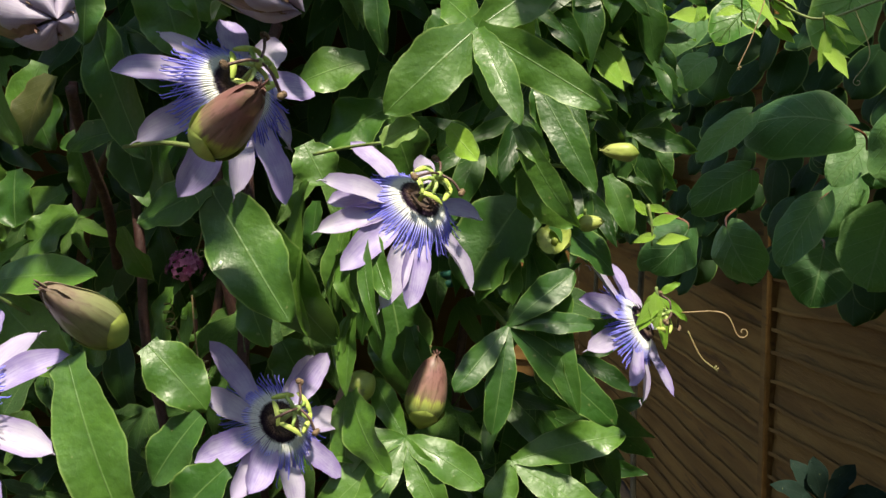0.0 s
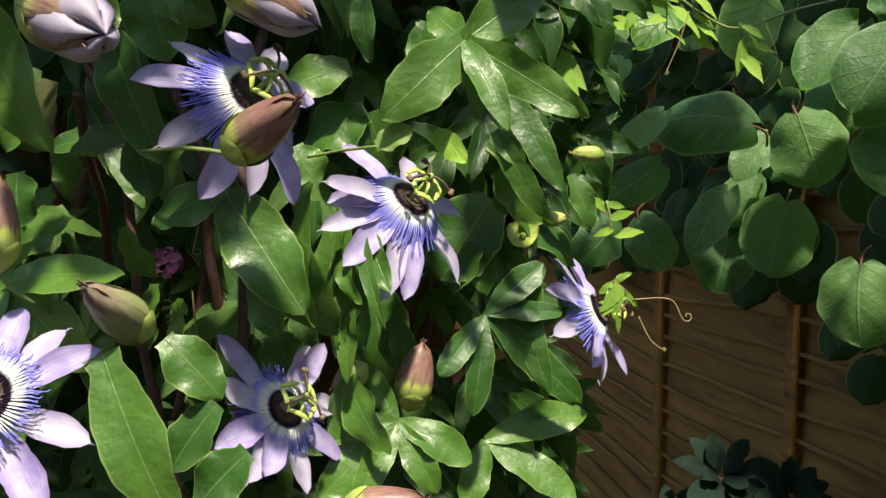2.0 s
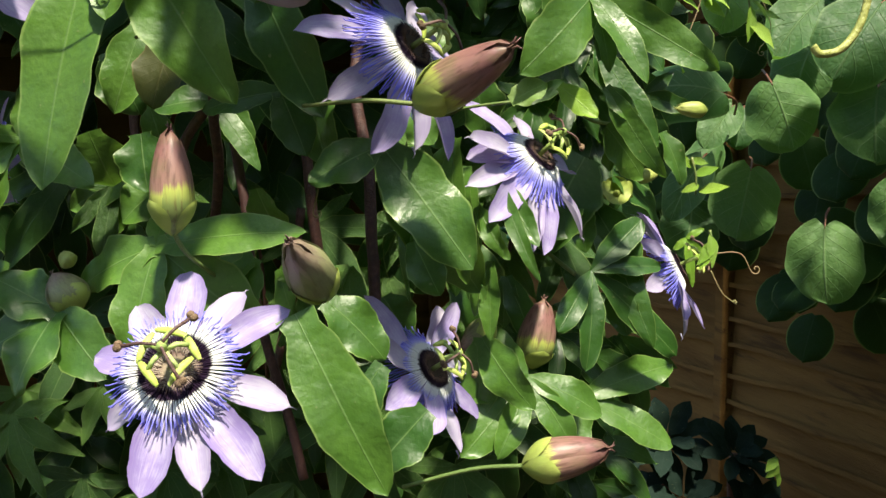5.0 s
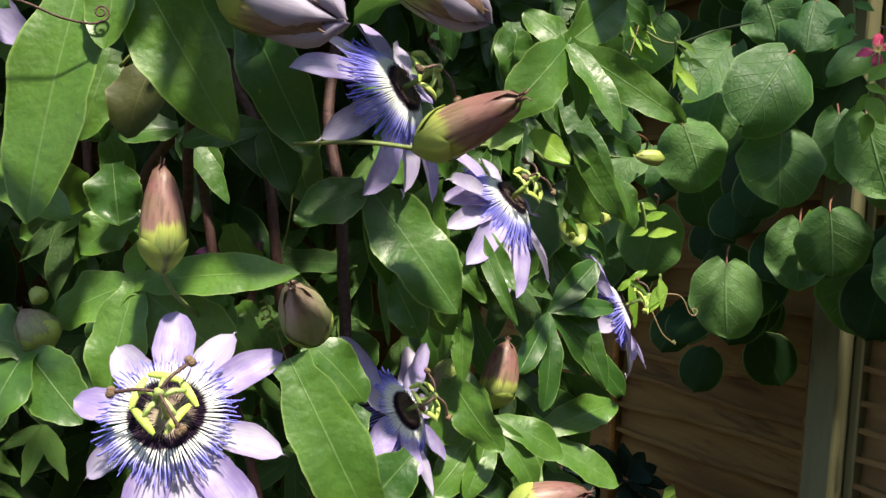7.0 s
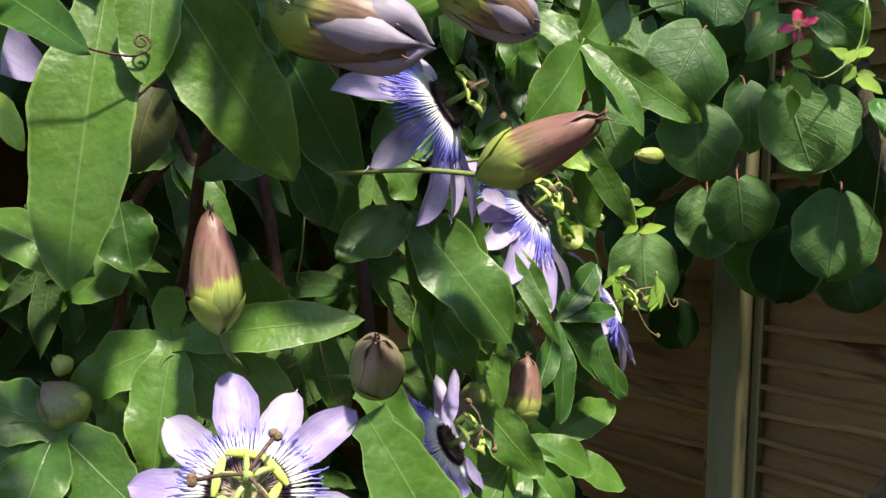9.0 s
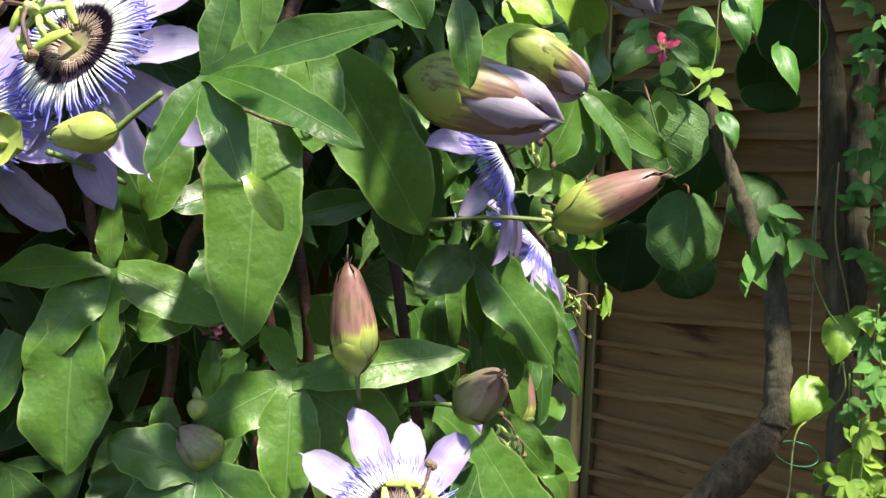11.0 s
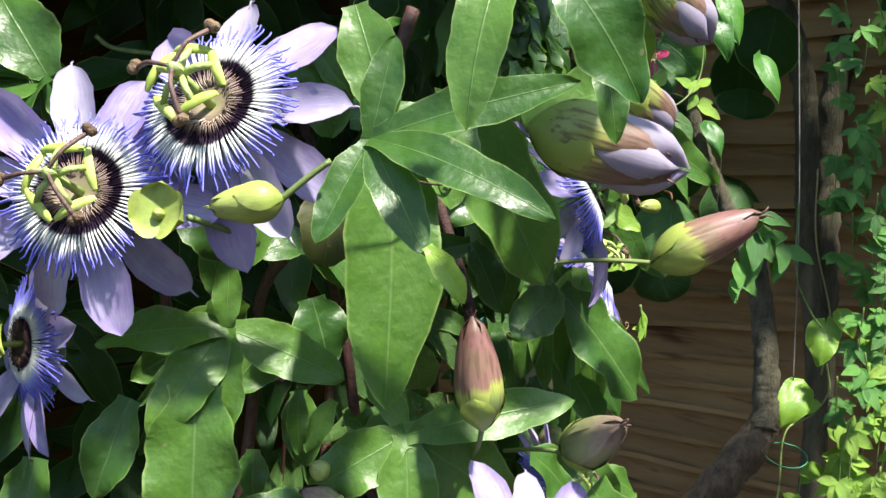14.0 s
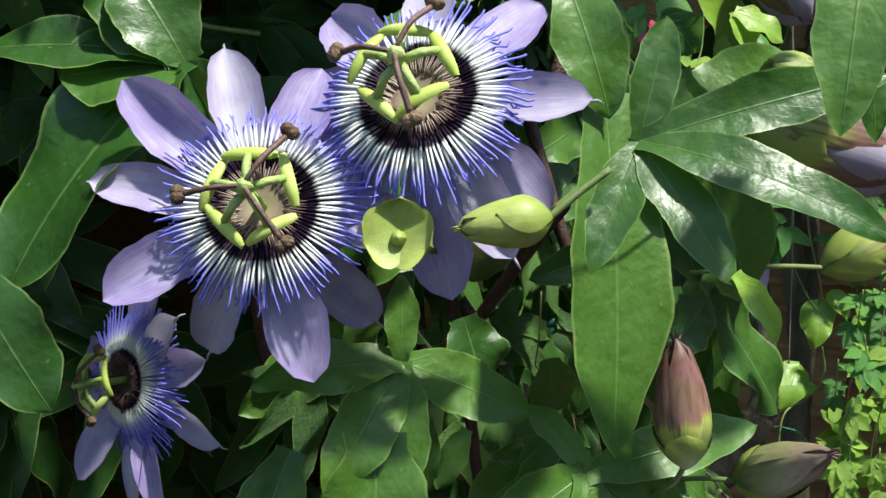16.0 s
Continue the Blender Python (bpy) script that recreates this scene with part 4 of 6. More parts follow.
leaf((-0.0689, 0.6124, 1.6476), (-0.24, -0.81, 0.53), [((-0.0234, 0.5991, 1.5654), 0.0370), ((-0.0763, 0.6013, 1.6027), 0.0240)], arch=0.04)
leaf((-0.0679, 0.6373, 1.4975), (-0.32, -0.76, 0.56), [((0.0066, 0.6069, 1.5047), 0.0216), ((-0.1094, 0.6511, 1.4778), 0.0258), ((-0.0810, 0.6216, 1.4450), 0.0278), ((-0.0168, 0.6183, 1.4552), 0.0356), ((-0.0632, 0.6719, 1.5155), 0.0146)])
leaf((-0.1152, 0.6307, 1.4685), (-0.32, -0.76, 0.56), [((-0.1470, 0.6470, 1.4825), 0.0268), ((-0.0907, 0.6041, 1.4421), 0.0287), ((-0.1324, 0.6093, 1.4344), 0.0283), ((-0.1490, 0.6308, 1.4513), 0.0243)])
leaf((-0.0607, 0.7000, 1.6008), (-0.2, -0.85, 0.45), [((-0.0748, 0.6900, 1.5638), 0.0310, 0.4)], DYING, label="dying olive brown leaf", blunt=0.5)
leaf((-0.0012, 0.5873, 1.4716), (-0.33, -0.80, 0.50), [((0.0361, 0.5612, 1.3923), 0.0321, 0.60)])
leaf((0.0439, 0.6523, 1.5426), (-0.17, -0.85, 0.50), [((0.0069, 0.6492, 1.5247), 0.0251), ((0.0875, 0.6333, 1.4791), 0.0365), ((0.0983, 0.6705, 1.4559), 0.0379)])
leaf((0.0126, 0.6388, 1.4661), (0.02, -0.77, 0.64), [((0.0431, 0.6346, 1.4352), 0.0279)])
leaf((0.0401, 0.6342, 1.4323), (0.02, -0.77, 0.64), [((0.0147, 0.6287, 1.3978), 0.0250)])
leaf((0.0604, 0.6109, 1.4146), (0.02, -0.84, 0.54), [((0.0333, 0.6064, 1.3871), 0.0268)])
leaf((0.1293, 0.7017, 1.3997), (0.02, -0.84, 0.54), [((0.0852, 0.6917, 1.3946), 0.0192, 0.20), ((0.0861, 0.6717, 1.3652), 0.0240, 0.20), ((0.1066, 0.6717, 1.3625), 0.0176, 0.18), ((0.1736, 0.6917, 1.3784), 0.0216, 0.20), ((0.1076, 0.7217, 1.4286), 0.0152, 0.18), ((0.1525, 0.6817, 1.3625), 0.0184, 0.18)], blunt=0.5, peak=0.56)
leaf((0.1829, 0.7559, 1.4515), (0.02, -0.84, 0.54), [((0.1535, 0.7264, 1.4195), 0.0164, 0.14), ((0.1752, 0.7311, 1.3929), 0.0172, 0.16), ((0.2462, 0.7717, 1.3871), 0.0232, 0.16), ((0.2220, 0.7709, 1.4822), 0.0192, 0.18), ((0.2343, 0.7659, 1.4511), 0.0136, 0.14)], blunt=0.5, peak=0.6)
leaf((0.1830, 0.7769, 1.3611), (0.02, -0.84, 0.54), [((0.2547, 0.7959, 1.3759), 0.0248, 0.18), ((0.2432, 0.7669, 1.3237), 0.0240, 0.23), ((0.1700, 0.7569, 1.3216), 0.0208, 0.23)], blunt=0.5, peak=0.56)
leaf((0.1891, 0.7936, 1.5220), (0.25, -0.68, 0.70), [((0.1547, 0.7802, 1.4691), 0.0487, 0.50)], blunt=0.5)
leaf((0.1712, 0.7119, 1.6204), (0.12, -0.98, 0.08), [((0.1246, 0.6896, 1.5769), 0.0330), ((0.1946, 0.6843, 1.5690), 0.0173), ((0.1797, 0.7055, 1.5765), 0.0145), ((0.2409, 0.6962, 1.5765), 0.0239), ((0.2194, 0.7379, 1.6546), 0.0278), ((0.1510, 0.7346, 1.6390), 0.0196)])
leaf((0.1990, 0.7987, 1.5932), (0.02, -0.84, 0.54), [((0.2344, 0.7792, 1.5273), 0.0203), ((0.2061, 0.7944, 1.5636), 0.0168)])
leaf((0.2412, 0.7909, 1.5373), (0.02, -0.84, 0.54), [((0.2557, 0.7859, 1.5021), 0.0168)])
leaf((0.1911, 0.7511, 1.5444), (0.02, -0.84, 0.54), [((0.2205, 0.7664, 1.5087), 0.0267), ((0.1989, 0.7669, 1.5143), 0.0213)])
leaf((0.2077, 0.7920, 1.5095), (0.02, -0.84, 0.54), [((0.2474, 0.8074, 1.4741), 0.0267)])
leaf((0.2774, 0.8369, 1.4565), (0.02, -0.84, 0.54), [((0.2810, 0.8316, 1.4204), 0.0070), ((0.2954, 0.8345, 1.4382), 0.0060), ((0.2672, 0.8356, 1.4486), 0.0055), ((0.2900, 0.8340, 1.4640), 0.0055)], YOUNG)
leaf((-0.0486, 0.7426, 1.5669), (0.02, -0.84, 0.54), [((-0.0814, 0.7412, 1.5606), 0.0207), ((-0.0265, 0.7385, 1.5377), 0.0224), ((-0.0218, 0.7266, 1.5250), 0.0137)])
leaf((-0.0715, 0.7357, 1.5229), (0.02, -0.84, 0.54), [((-0.1028, 0.7315, 1.4978), 0.0276)])
leaf((-0.0135, 0.6541, 1.6482), (0.02, -0.84, 0.54), [((-0.0154, 0.6487, 1.6127), 0.0201)])
leaf((-0.0278, 0.7779, 1.6664), (0.02, -0.84, 0.54), [((-0.0142, 0.7702, 1.6133), 0.0427), ((0.0146, 0.7742, 1.6376), 0.0321)])
leaf((0.0998, 0.7709, 1.6083), (0.02, -0.84, 0.54), [((0.0568, 0.7683, 1.5947), 0.0285)])
leaf((0.1093, 0.7578, 1.6552), (0.02, -0.84, 0.54), [((0.1122, 0.7513, 1.6108), 0.0155)])
leaf((0.1092, 0.7769, 1.5798), (0.02, -0.84, 0.54), [((0.0692, 0.7733, 1.5589), 0.0398), ((0.1219, 0.7907, 1.5351), 0.0331)])
leaf((0.0668, 0.7431, 1.5603), (0.02, -0.84, 0.54), [((0.0803, 0.7397, 1.5362), 0.0276)])
leaf((0.1053, 0.7909, 1.4708), (0.02, -0.84, 0.54), [((0.1196, 0.7805, 1.3993), 0.0417)])
leaf((0.0479, 0.7456, 1.4433), (0.01, -0.99, 0.15), [((0.0619, 0.7421, 1.4185), 0.0285)])
leaf((-0.0826, 0.7282, 1.6093), (0.02, -0.84, 0.54), [((-0.0999, 0.7207, 1.5601), 0.0267)])
leaf((-0.0057, 0.6659, 1.5705), (-0.22, -0.81, 0.54), [((0.0062, 0.6579, 1.5372), 0.0226), ((-0.0471, 0.6854, 1.5607), 0.0172)])
leaf((-0.0856, 0.7508, 1.5333), (-0.22, -0.81, 0.54), [((-0.1390, 0.7599, 1.5033), 0.0257), ((-0.1206, 0.7515, 1.4783), 0.0161)])
leaf((-0.0900, 0.7775, 1.5643), (-0.22, -0.81, 0.54), [((-0.0776, 0.7679, 1.5218), 0.0200)])
leaf((0.0596, 0.6538, 1.4923), (-0.22, -0.81, 0.54), [((0.0720, 0.6463, 1.4637), 0.0204)])
leaf((-0.1055, 0.7550, 1.5961), (-0.24, -0.96, -0.15), [((-0.0906, 0.7456, 1.5590), 0.0348)])
leaf((-0.1141, 0.7190, 1.5508), (-0.22, -0.81, 0.54), [((-0.1052, 0.7326, 1.5176), 0.0305)])
leaf((-0.1027, 0.7748, 1.4932), (-0.32, -0.76, 0.56), [((-0.1007, 0.7688, 1.4667), 0.0134)])
leaf((-0.0834, 0.7359, 1.4492), (-0.32, -0.76, 0.56), [((-0.0885, 0.7321, 1.4181), 0.0201)])
leaf((-0.1239, 0.5877, 1.6332), (-0.59, -0.58, 0.56), [((-0.1128, 0.5886, 1.6675), 0.0136), ((-0.0732, 0.5405, 1.6531), 0.0162), ((-0.1042, 0.5222, 1.6171), 0.0169), ((-0.1481, 0.5846, 1.6007), 0.0137), ((-0.1270, 0.5545, 1.5989), 0.0160)])
leaf((-0.1261, 0.5549, 1.6024), (-0.51, -0.62, 0.60), [((-0.1188, 0.5443, 1.5848), 0.0087)], YOUNG)
leaf((-0.0841, 0.6280, 1.6431), (-0.42, -0.85, 0.28), [((-0.1083, 0.6000, 1.5299), 0.0385, 0.60)], peak=0.5)
leaf((-0.1149, 0.5153, 1.6870), (-0.34, -0.70, 0.62), [((-0.0969, 0.4953, 1.6501), 0.0235, 0.6)])
leaf((-0.1140, 0.5366, 1.6894), (-0.66, -0.52, 0.55), [((-0.1379, 0.5266, 1.6430), 0.0185, 0.6)])
leaf((0.1778, 0.7399, 1.7137), (-0.51, -0.62, 0.60), [((0.2109, 0.7399, 1.6446), 0.0386, 0.6)], YOUNG)
leaf((-0.0320, 0.5668, 1.6642), (-0.51, -0.62, 0.60), [((-0.0339, 0.5568, 1.6293), 0.0130)])
leaf((-0.1359, 0.6687, 1.5507), (-0.51, -0.62, 0.60), [((-0.1818, 0.6910, 1.5483), 0.0205), ((-0.1314, 0.6734, 1.5799), 0.0118), ((-0.0960, 0.6437, 1.5267), 0.0226), ((-0.1740, 0.6628, 1.5157), 0.0218), ((-0.1489, 0.6535, 1.5061), 0.0198)])
leaf((-0.1528, 0.6626, 1.5319), (-0.51, -0.62, 0.60), [((-0.1651, 0.6489, 1.4715), 0.0376, 0.60)])
leaf((-0.1706, 0.6844, 1.5240), (-0.51, -0.62, 0.60), [((-0.1877, 0.6868, 1.4847), 0.0222)])
leaf((-0.1810, 0.7733, 1.4710), (-0.51, -0.62, 0.60), [((-0.1922, 0.7700, 1.4277), 0.0276)])
leaf((-0.0809, 0.6908, 1.5501), (-0.51, -0.62, 0.60), [((-0.0780, 0.6799, 1.5194), 0.0291)])
leaf((0.0086, 0.6801, 1.5768), (-0.51, -0.62, 0.60), [((0.0162, 0.6617, 1.5324), 0.0273)])
leaf((-0.0160, 0.6622, 1.6298), (-0.51, -0.62, 0.60), [((0.0161, 0.6426, 1.5569), 0.0324)])
leaf((-0.0248, 0.6836, 1.4822), (-0.51, -0.62, 0.60), [((-0.0382, 0.6830, 1.4423), 0.0318), ((-0.0602, 0.7023, 1.4499), 0.0289)])
leaf((-0.0219, 0.6916, 1.5188), (-0.51, -0.62, 0.60), [((-0.0086, 0.6983, 1.4870), 0.0236)])
leaf((-0.0703, 0.7193, 1.4954), (-0.51, -0.62, 0.60), [((-0.0750, 0.7139, 1.4631), 0.0109)])
leaf((-0.0573, 0.7077, 1.4903), (-0.51, -0.62, 0.60), [((-0.0714, 0.7116, 1.4646), 0.0129)])
leaf((-0.0916, 0.7279, 1.4666), (-0.51, -0.62, 0.60), [((-0.0954, 0.7240, 1.4419), 0.0158)])
leaf((-0.0618, 0.6849, 1.4893), (-0.51, -0.62, 0.60), [((-0.0642, 0.6737, 1.4891), 0.0164), ((-0.0657, 0.6879, 1.4892), 0.0083)])
leaf((-0.1205, 0.6949, 1.4534), (-0.51, -0.62, 0.60), [((-0.1236, 0.6894, 1.4250), 0.0423)])
leaf((0.1956, 0.7953, 1.4894), (-0.29, -0.78, 0.55), [((0.2181, 0.7644, 1.4421), 0.0310), ((0.2233, 0.7486, 1.4001), 0.0228)])
leaf((0.2062, 0.7725, 1.4376), (-0.51, -0.62, 0.60), [((0.2092, 0.7611, 1.4056), 0.0228)])
leaf((-0.1817, 0.7232, 1.6490), (-0.35, -0.50, 0.80), [((-0.2135, 0.7470, 1.6450), 0.0370), ((-0.1931, 0.7413, 1.6818), 0.0278), ((-0.2130, 0.7700, 1.6158), 0.0301), ((-0.1671, 0.7302, 1.6223), 0.0166)])
leaf((-0.1823, 0.7244, 1.6503), (-0.35, -0.50, 0.80), [((-0.1983, 0.7509, 1.6790), 0.0292), ((-0.2300, 0.7754, 1.6532), 0.0219), ((-0.2451, 0.7381, 1.5840), 0.0443), ((-0.1670, 0.7300, 1.6260), 0.0207)])
leaf((-0.2520, 0.7330, 1.5896), (-0.60, -0.56, 0.57), [((-0.2400, 0.7100, 1.5484), 0.0274)])
leaf((-0.0590, 0.8521, 1.5215), (-0.58, -0.54, 0.61), [((-0.0841, 0.8410, 1.4107), 0.0448)])
leaf((-0.0317, 0.8420, 1.6647), (-0.58, -0.54, 0.61), [((-0.0683, 0.8696, 1.6328), 0.0201)])
leaf((-0.0933, 0.6390, 1.6789), (-0.58, -0.54, 0.61), [((-0.0900, 0.6207, 1.6349), 0.0237)])
leaf((-0.1208, 1.0273, 1.4959), (-0.58, -0.54, 0.61), [((-0.1344, 1.0324, 1.4688), 0.0276)])
stem([(-0.0304, 0.7972, 1.6573), (-0.0145, 0.7834, 1.5929), (0.0018, 0.7737, 1.5558), (0.0076, 0.7619, 1.4878), (0.0154, 0.7708, 1.4213), (0.0315, 0.7529, 1.3301)], 0.0035)
stem([(-0.0635, 0.7503, 1.6200), (-0.0433, 0.7439, 1.5754), (-0.0321, 0.7339, 1.5070), (-0.0276, 0.7248, 1.4456), (-0.0112, 0.7148, 1.3772), (-0.0047, 0.7097, 1.3430)], 0.0030)
stem([(-0.1055, 0.8076, 1.6012), (-0.1026, 0.7964, 1.5261), (-0.0991, 0.7926, 1.4998)], 0.0030)
stem([(-0.0006, 0.7931, 1.4947), (-0.0108, 0.7840, 1.4348), (-0.0247, 0.7755, 1.3788)], 0.0030)
stem([(0.1747, 0.8820, 1.6680), (0.1718, 0.8709, 1.5944), (0.1646, 0.8593, 1.5168), (0.1445, 0.8658, 1.4268), (0.1350, 0.8531, 1.3428)], 0.0032)
stem([(-0.0404, 0.6693, 1.6798), (-0.0554, 0.6706, 1.6423)], 0.0032)
stem([(-0.0514, 0.7495, 1.5632), (-0.0698, 0.7560, 1.5348), (-0.0809, 0.7483, 1.4763), (-0.0919, 0.7438, 1.4294)], 0.0032)
stem([(0.0460, 0.7700, 1.6308), (0.0352, 0.7370, 1.5756), (0.0403, 0.7200, 1.5289), (0.0406, 0.7075, 1.4851), (0.0411, 0.6922, 1.4320)], 0.0035)
stem([(-0.0378, 0.6755, 1.5931), (-0.0433, 0.6992, 1.5585), (-0.0443, 0.7200, 1.5284), (-0.0517, 0.7439, 1.4882)], 0.0030)
stem([(-0.0481, 0.6392, 1.6301), (-0.0593, 0.6451, 1.6127), (-0.0737, 0.6551, 1.5978)], 0.0009, STEM_GREEN)
stem([(0.1808, 0.7879, 1.4435), (0.1620, 0.8101, 1.4588), (0.1460, 0.8314, 1.4672)], 0.0015, STEM_GREEN)
stem([(0.1859, 0.8044, 1.5541), (0.2010, 0.8032, 1.5445), (0.2329, 0.7831, 1.5424)], 0.0013, STEM_GREEN)
stem([(-0.1236, 0.8197, 1.6657), (-0.1178, 0.8117, 1.6600), (-0.1016, 0.7937, 1.6571)], 0.0012, STEM_GREEN)
tendril([(0.2914, 0.8353, 1.4443), (0.3178, 0.8356, 1.4440), (0.3269, 0.8336, 1.4298)], curl=0.004, turns=1)
tendril([(0.2954, 0.8336, 1.4322), (0.3033, 0.8313, 1.4161), (0.3113, 0.8303, 1.4088)], curl=0.0025, turns=2)
tendril([(0.3811, 1.0663, 1.6654), (0.3704, 1.0616, 1.6348), (0.3598, 1.0581, 1.6119)], curl=0.003, turns=2)
tendril([(-0.1198, 0.6000, 1.6240), (-0.1056, 0.6000, 1.6203), (-0.0928, 0.6000, 1.6152), (-0.0815, 0.6000, 1.6132), (-0.0761, 0.6000, 1.6145)], curl=0.0035, turns=1.5, radius=0.0006, material=STEM)
tendril([(0.0083, 0.6949, 1.4397), (0.0020, 0.7015, 1.4596)], curl=0.006, turns=4)
tendril([(0.7303, 1.0157, 1.5440), (0.7084, 1.0045, 1.4426), (0.6946, 1.0077, 1.4152)], curl=0.004, turns=1)
round_leaf((0.6087, 1.4600, 1.4454), (0.5750, 1.4300, 1.3394), 0.1049, (-0.39, -0.76, -0.38))
round_leaf((0.5741, 1.3300, 1.5643), (0.6025, 1.3000, 1.4765), 0.0977, (-0.43, -0.78, 0.46))
round_leaf((0.6613, 1.2400, 1.6545), (0.5861, 1.2100, 1.5658), 0.1084, (-0.51, -0.76, 0.41))
round_leaf((0.6736, 1.2600, 1.5565), (0.6505, 1.2300, 1.4601), 0.1089, (-0.50, -0.73, 0.46))
round_leaf((0.8085, 1.3400, 1.4509), (0.8069, 1.3100, 1.3532), 0.1069, (-0.51, -0.69, -0.38))
round_leaf((0.6785, 1.3800, 1.3727), (0.6639, 1.3500, 1.2618), 0.1063, (-0.44, -0.71, -0.38))
round_leaf((0.8037, 1.4000, 1.4287), (0.7830, 1.3700, 1.3218), 0.1002, (-0.49, -0.70, -0.38))
round_leaf((0.9263, 1.4200, 1.3723), (0.9042, 1.3900, 1.2426), 0.1285, (-0.52, -0.66, -0.38))
round_leaf((0.7814, 1.3000, 1.5832), (0.7764, 1.2700, 1.4879), 0.0751, (-0.54, -0.71, 0.45))
round_leaf((0.6563, 1.3700, 1.6700), (0.5640, 1.3400, 1.5938), 0.0824, (-0.47, -0.79, 0.40))
round_leaf((0.7568, 1.1400, 1.5778), (0.7316, 1.1100, 1.4724), 0.1089, (-0.62, -0.64, 0.46))
round_leaf((0.7800, 1.1200, 1.4572), (0.7428, 1.0900, 1.3537), 0.1098, (-0.61, -0.60, -0.38))
round_leaf((0.7216, 1.1500, 1.6630), (0.6384, 1.1200, 1.6299), 0.0445, (-0.62, -0.67, 0.41))
round_leaf((0.7097, 1.1000, 1.6726), (0.7532, 1.0700, 1.6224), 0.0553, (-0.63, -0.66, 0.40))
round_leaf((0.7982, 1.1600, 1.6377), (0.7413, 1.1300, 1.5998), 0.0466, (-0.64, -0.64, 0.43))
round_leaf((0.9422, 1.2600, 1.3321), (0.9298, 1.2300, 1.2662), 0.1037, (-0.59, -0.57, -0.38))
round_leaf((0.6601, 1.4000, 1.6109), (0.6181, 1.3700, 1.5352), 0.0903, (-0.40, -0.81, 0.42))
round_leaf((0.5874, 1.4800, 1.5337), (0.5286, 1.4500, 1.4803), 0.0598, (-0.33, -0.82, 0.46))
round_leaf((0.5129, 1.4000, 1.4681), (0.4486, 1.3700, 1.3895), 0.0609, (-0.22, -0.83, 0.50))
round_leaf((0.3388, 1.2200, 1.4536), (0.2981, 1.1900, 1.4081), 0.0548, (-0.13, -0.84, -0.38))
round_leaf((0.4380, 1.4500, 1.4992), (0.3613, 1.4200, 1.4470), 0.0593, (-0.17, -0.86, 0.50))
round_leaf((0.4225, 1.5200, 1.4193), (0.4529, 1.4900, 1.3387), 0.0786, (-0.15, -0.84, -0.38))
round_leaf((0.5469, 1.5200, 1.3905), (0.5223, 1.4900, 1.3092), 0.0918, (-0.22, -0.82, -0.38))
round_leaf((0.3525, 1.2800, 1.6711), (0.3021, 1.2500, 1.6220), 0.0472, (-0.14, -0.91, 0.39))
round_leaf((0.3816, 1.4200, 1.6363), (0.3332, 1.3900, 1.5919), 0.0457, (-0.14, -0.90, 0.41))
round_leaf((0.4341, 1.4300, 1.5687), (0.3633, 1.4000, 1.5103), 0.0463, (-0.17, -0.88, 0.45))
round_leaf((0.6138, 1.5000, 1.5303), (0.5888, 1.4700, 1.4708), 0.0552, (-0.27, -0.84, 0.47))
round_leaf((0.5957, 1.5600, 1.4810), (0.5397, 1.5300, 1.4114), 0.0607, (-0.25, -0.84, 0.50))
round_leaf((0.7335, 1.3000, 1.7258), (0.6974, 1.2700, 1.6550), 0.0855, (-0.54, -0.76, 0.37))
round_leaf((0.6829, 1.3400, 1.7353), (0.6996, 1.3100, 1.6722), 0.0820, (-0.50, -0.79, 0.37))
round_leaf((0.6713, 1.1000, 1.5841), (0.6834, 1.0700, 1.4811), 0.0857, (-0.68, -0.56, 0.48))
round_leaf((1.1239, 1.2200, 1.4614), (0.9854, 1.1900, 1.3902), 0.0983, (-0.72, -0.46, 0.50))
round_leaf((0.5390, 1.4000, 1.5539), (0.4111, 1.4300, 1.5682), 0.0945, (-0.10, -0.78, 0.62))
round_leaf((0.5194, 1.3100, 1.6979), (0.4852, 1.2800, 1.6215), 0.0754, (-0.42, -0.82, 0.38), LIME_LEAF)
round_leaf((0.4023, 1.2400, 1.6810), (0.3574, 1.2100, 1.6341), 0.0536, (-0.19, -0.91, 0.38), LIME_LEAF)
stem([(0.7986, 1.1200, 1.6135), (0.7870, 1.0900, 1.5491), (0.7893, 1.0600, 1.4930), (0.7934, 1.0300, 1.4376), (0.7786, 0.9900, 1.3873)], 0.0085, BARK, tip=0.0110, name="trunk", owner=TREE)
stem([(0.8126, 1.0100, 1.4092), (0.7979, 0.9850, 1.3415), (0.7764, 0.9600, 1.2842), (0.7619, 0.9450, 1.2319), (0.7448, 0.9350, 1.1981)], 0.0135, BARK, tip=0.0170, name="trunk", owner=TREE)
stem([(0.7598, 0.9380, 1.2085), (0.7272, 0.9500, 1.1635), (0.6957, 0.9650, 1.1247), (0.6563, 0.9900, 1.0724)], 0.0210, ROUGH_BARK, tip=0.0240, name="trunk", owner=TREE)
stem([(1.0223, 1.1506, 1.7729), (1.0378, 1.1118, 1.6777), (1.0403, 1.0830, 1.5820), (1.0178, 1.0513, 1.4054), (1.0025, 1.0073, 1.2051), (0.9691, 0.9727, 0.9880)], 0.0164, BARK, name="trunk", owner=TREE)
stem([(1.1444, 1.0819, 1.7302), (1.0967, 1.0731, 1.5652), (1.0689, 1.0490, 1.4010), (1.0426, 1.0191, 1.2205)], 0.0189, BARK, name="trunk", owner=TREE)
stem([(0.8905, 1.0254, 1.7466), (0.8534, 0.9754, 1.4636), (0.8167, 0.9407, 1.2369)], 0.0008, STRING, name="string", owner=CREEPER)
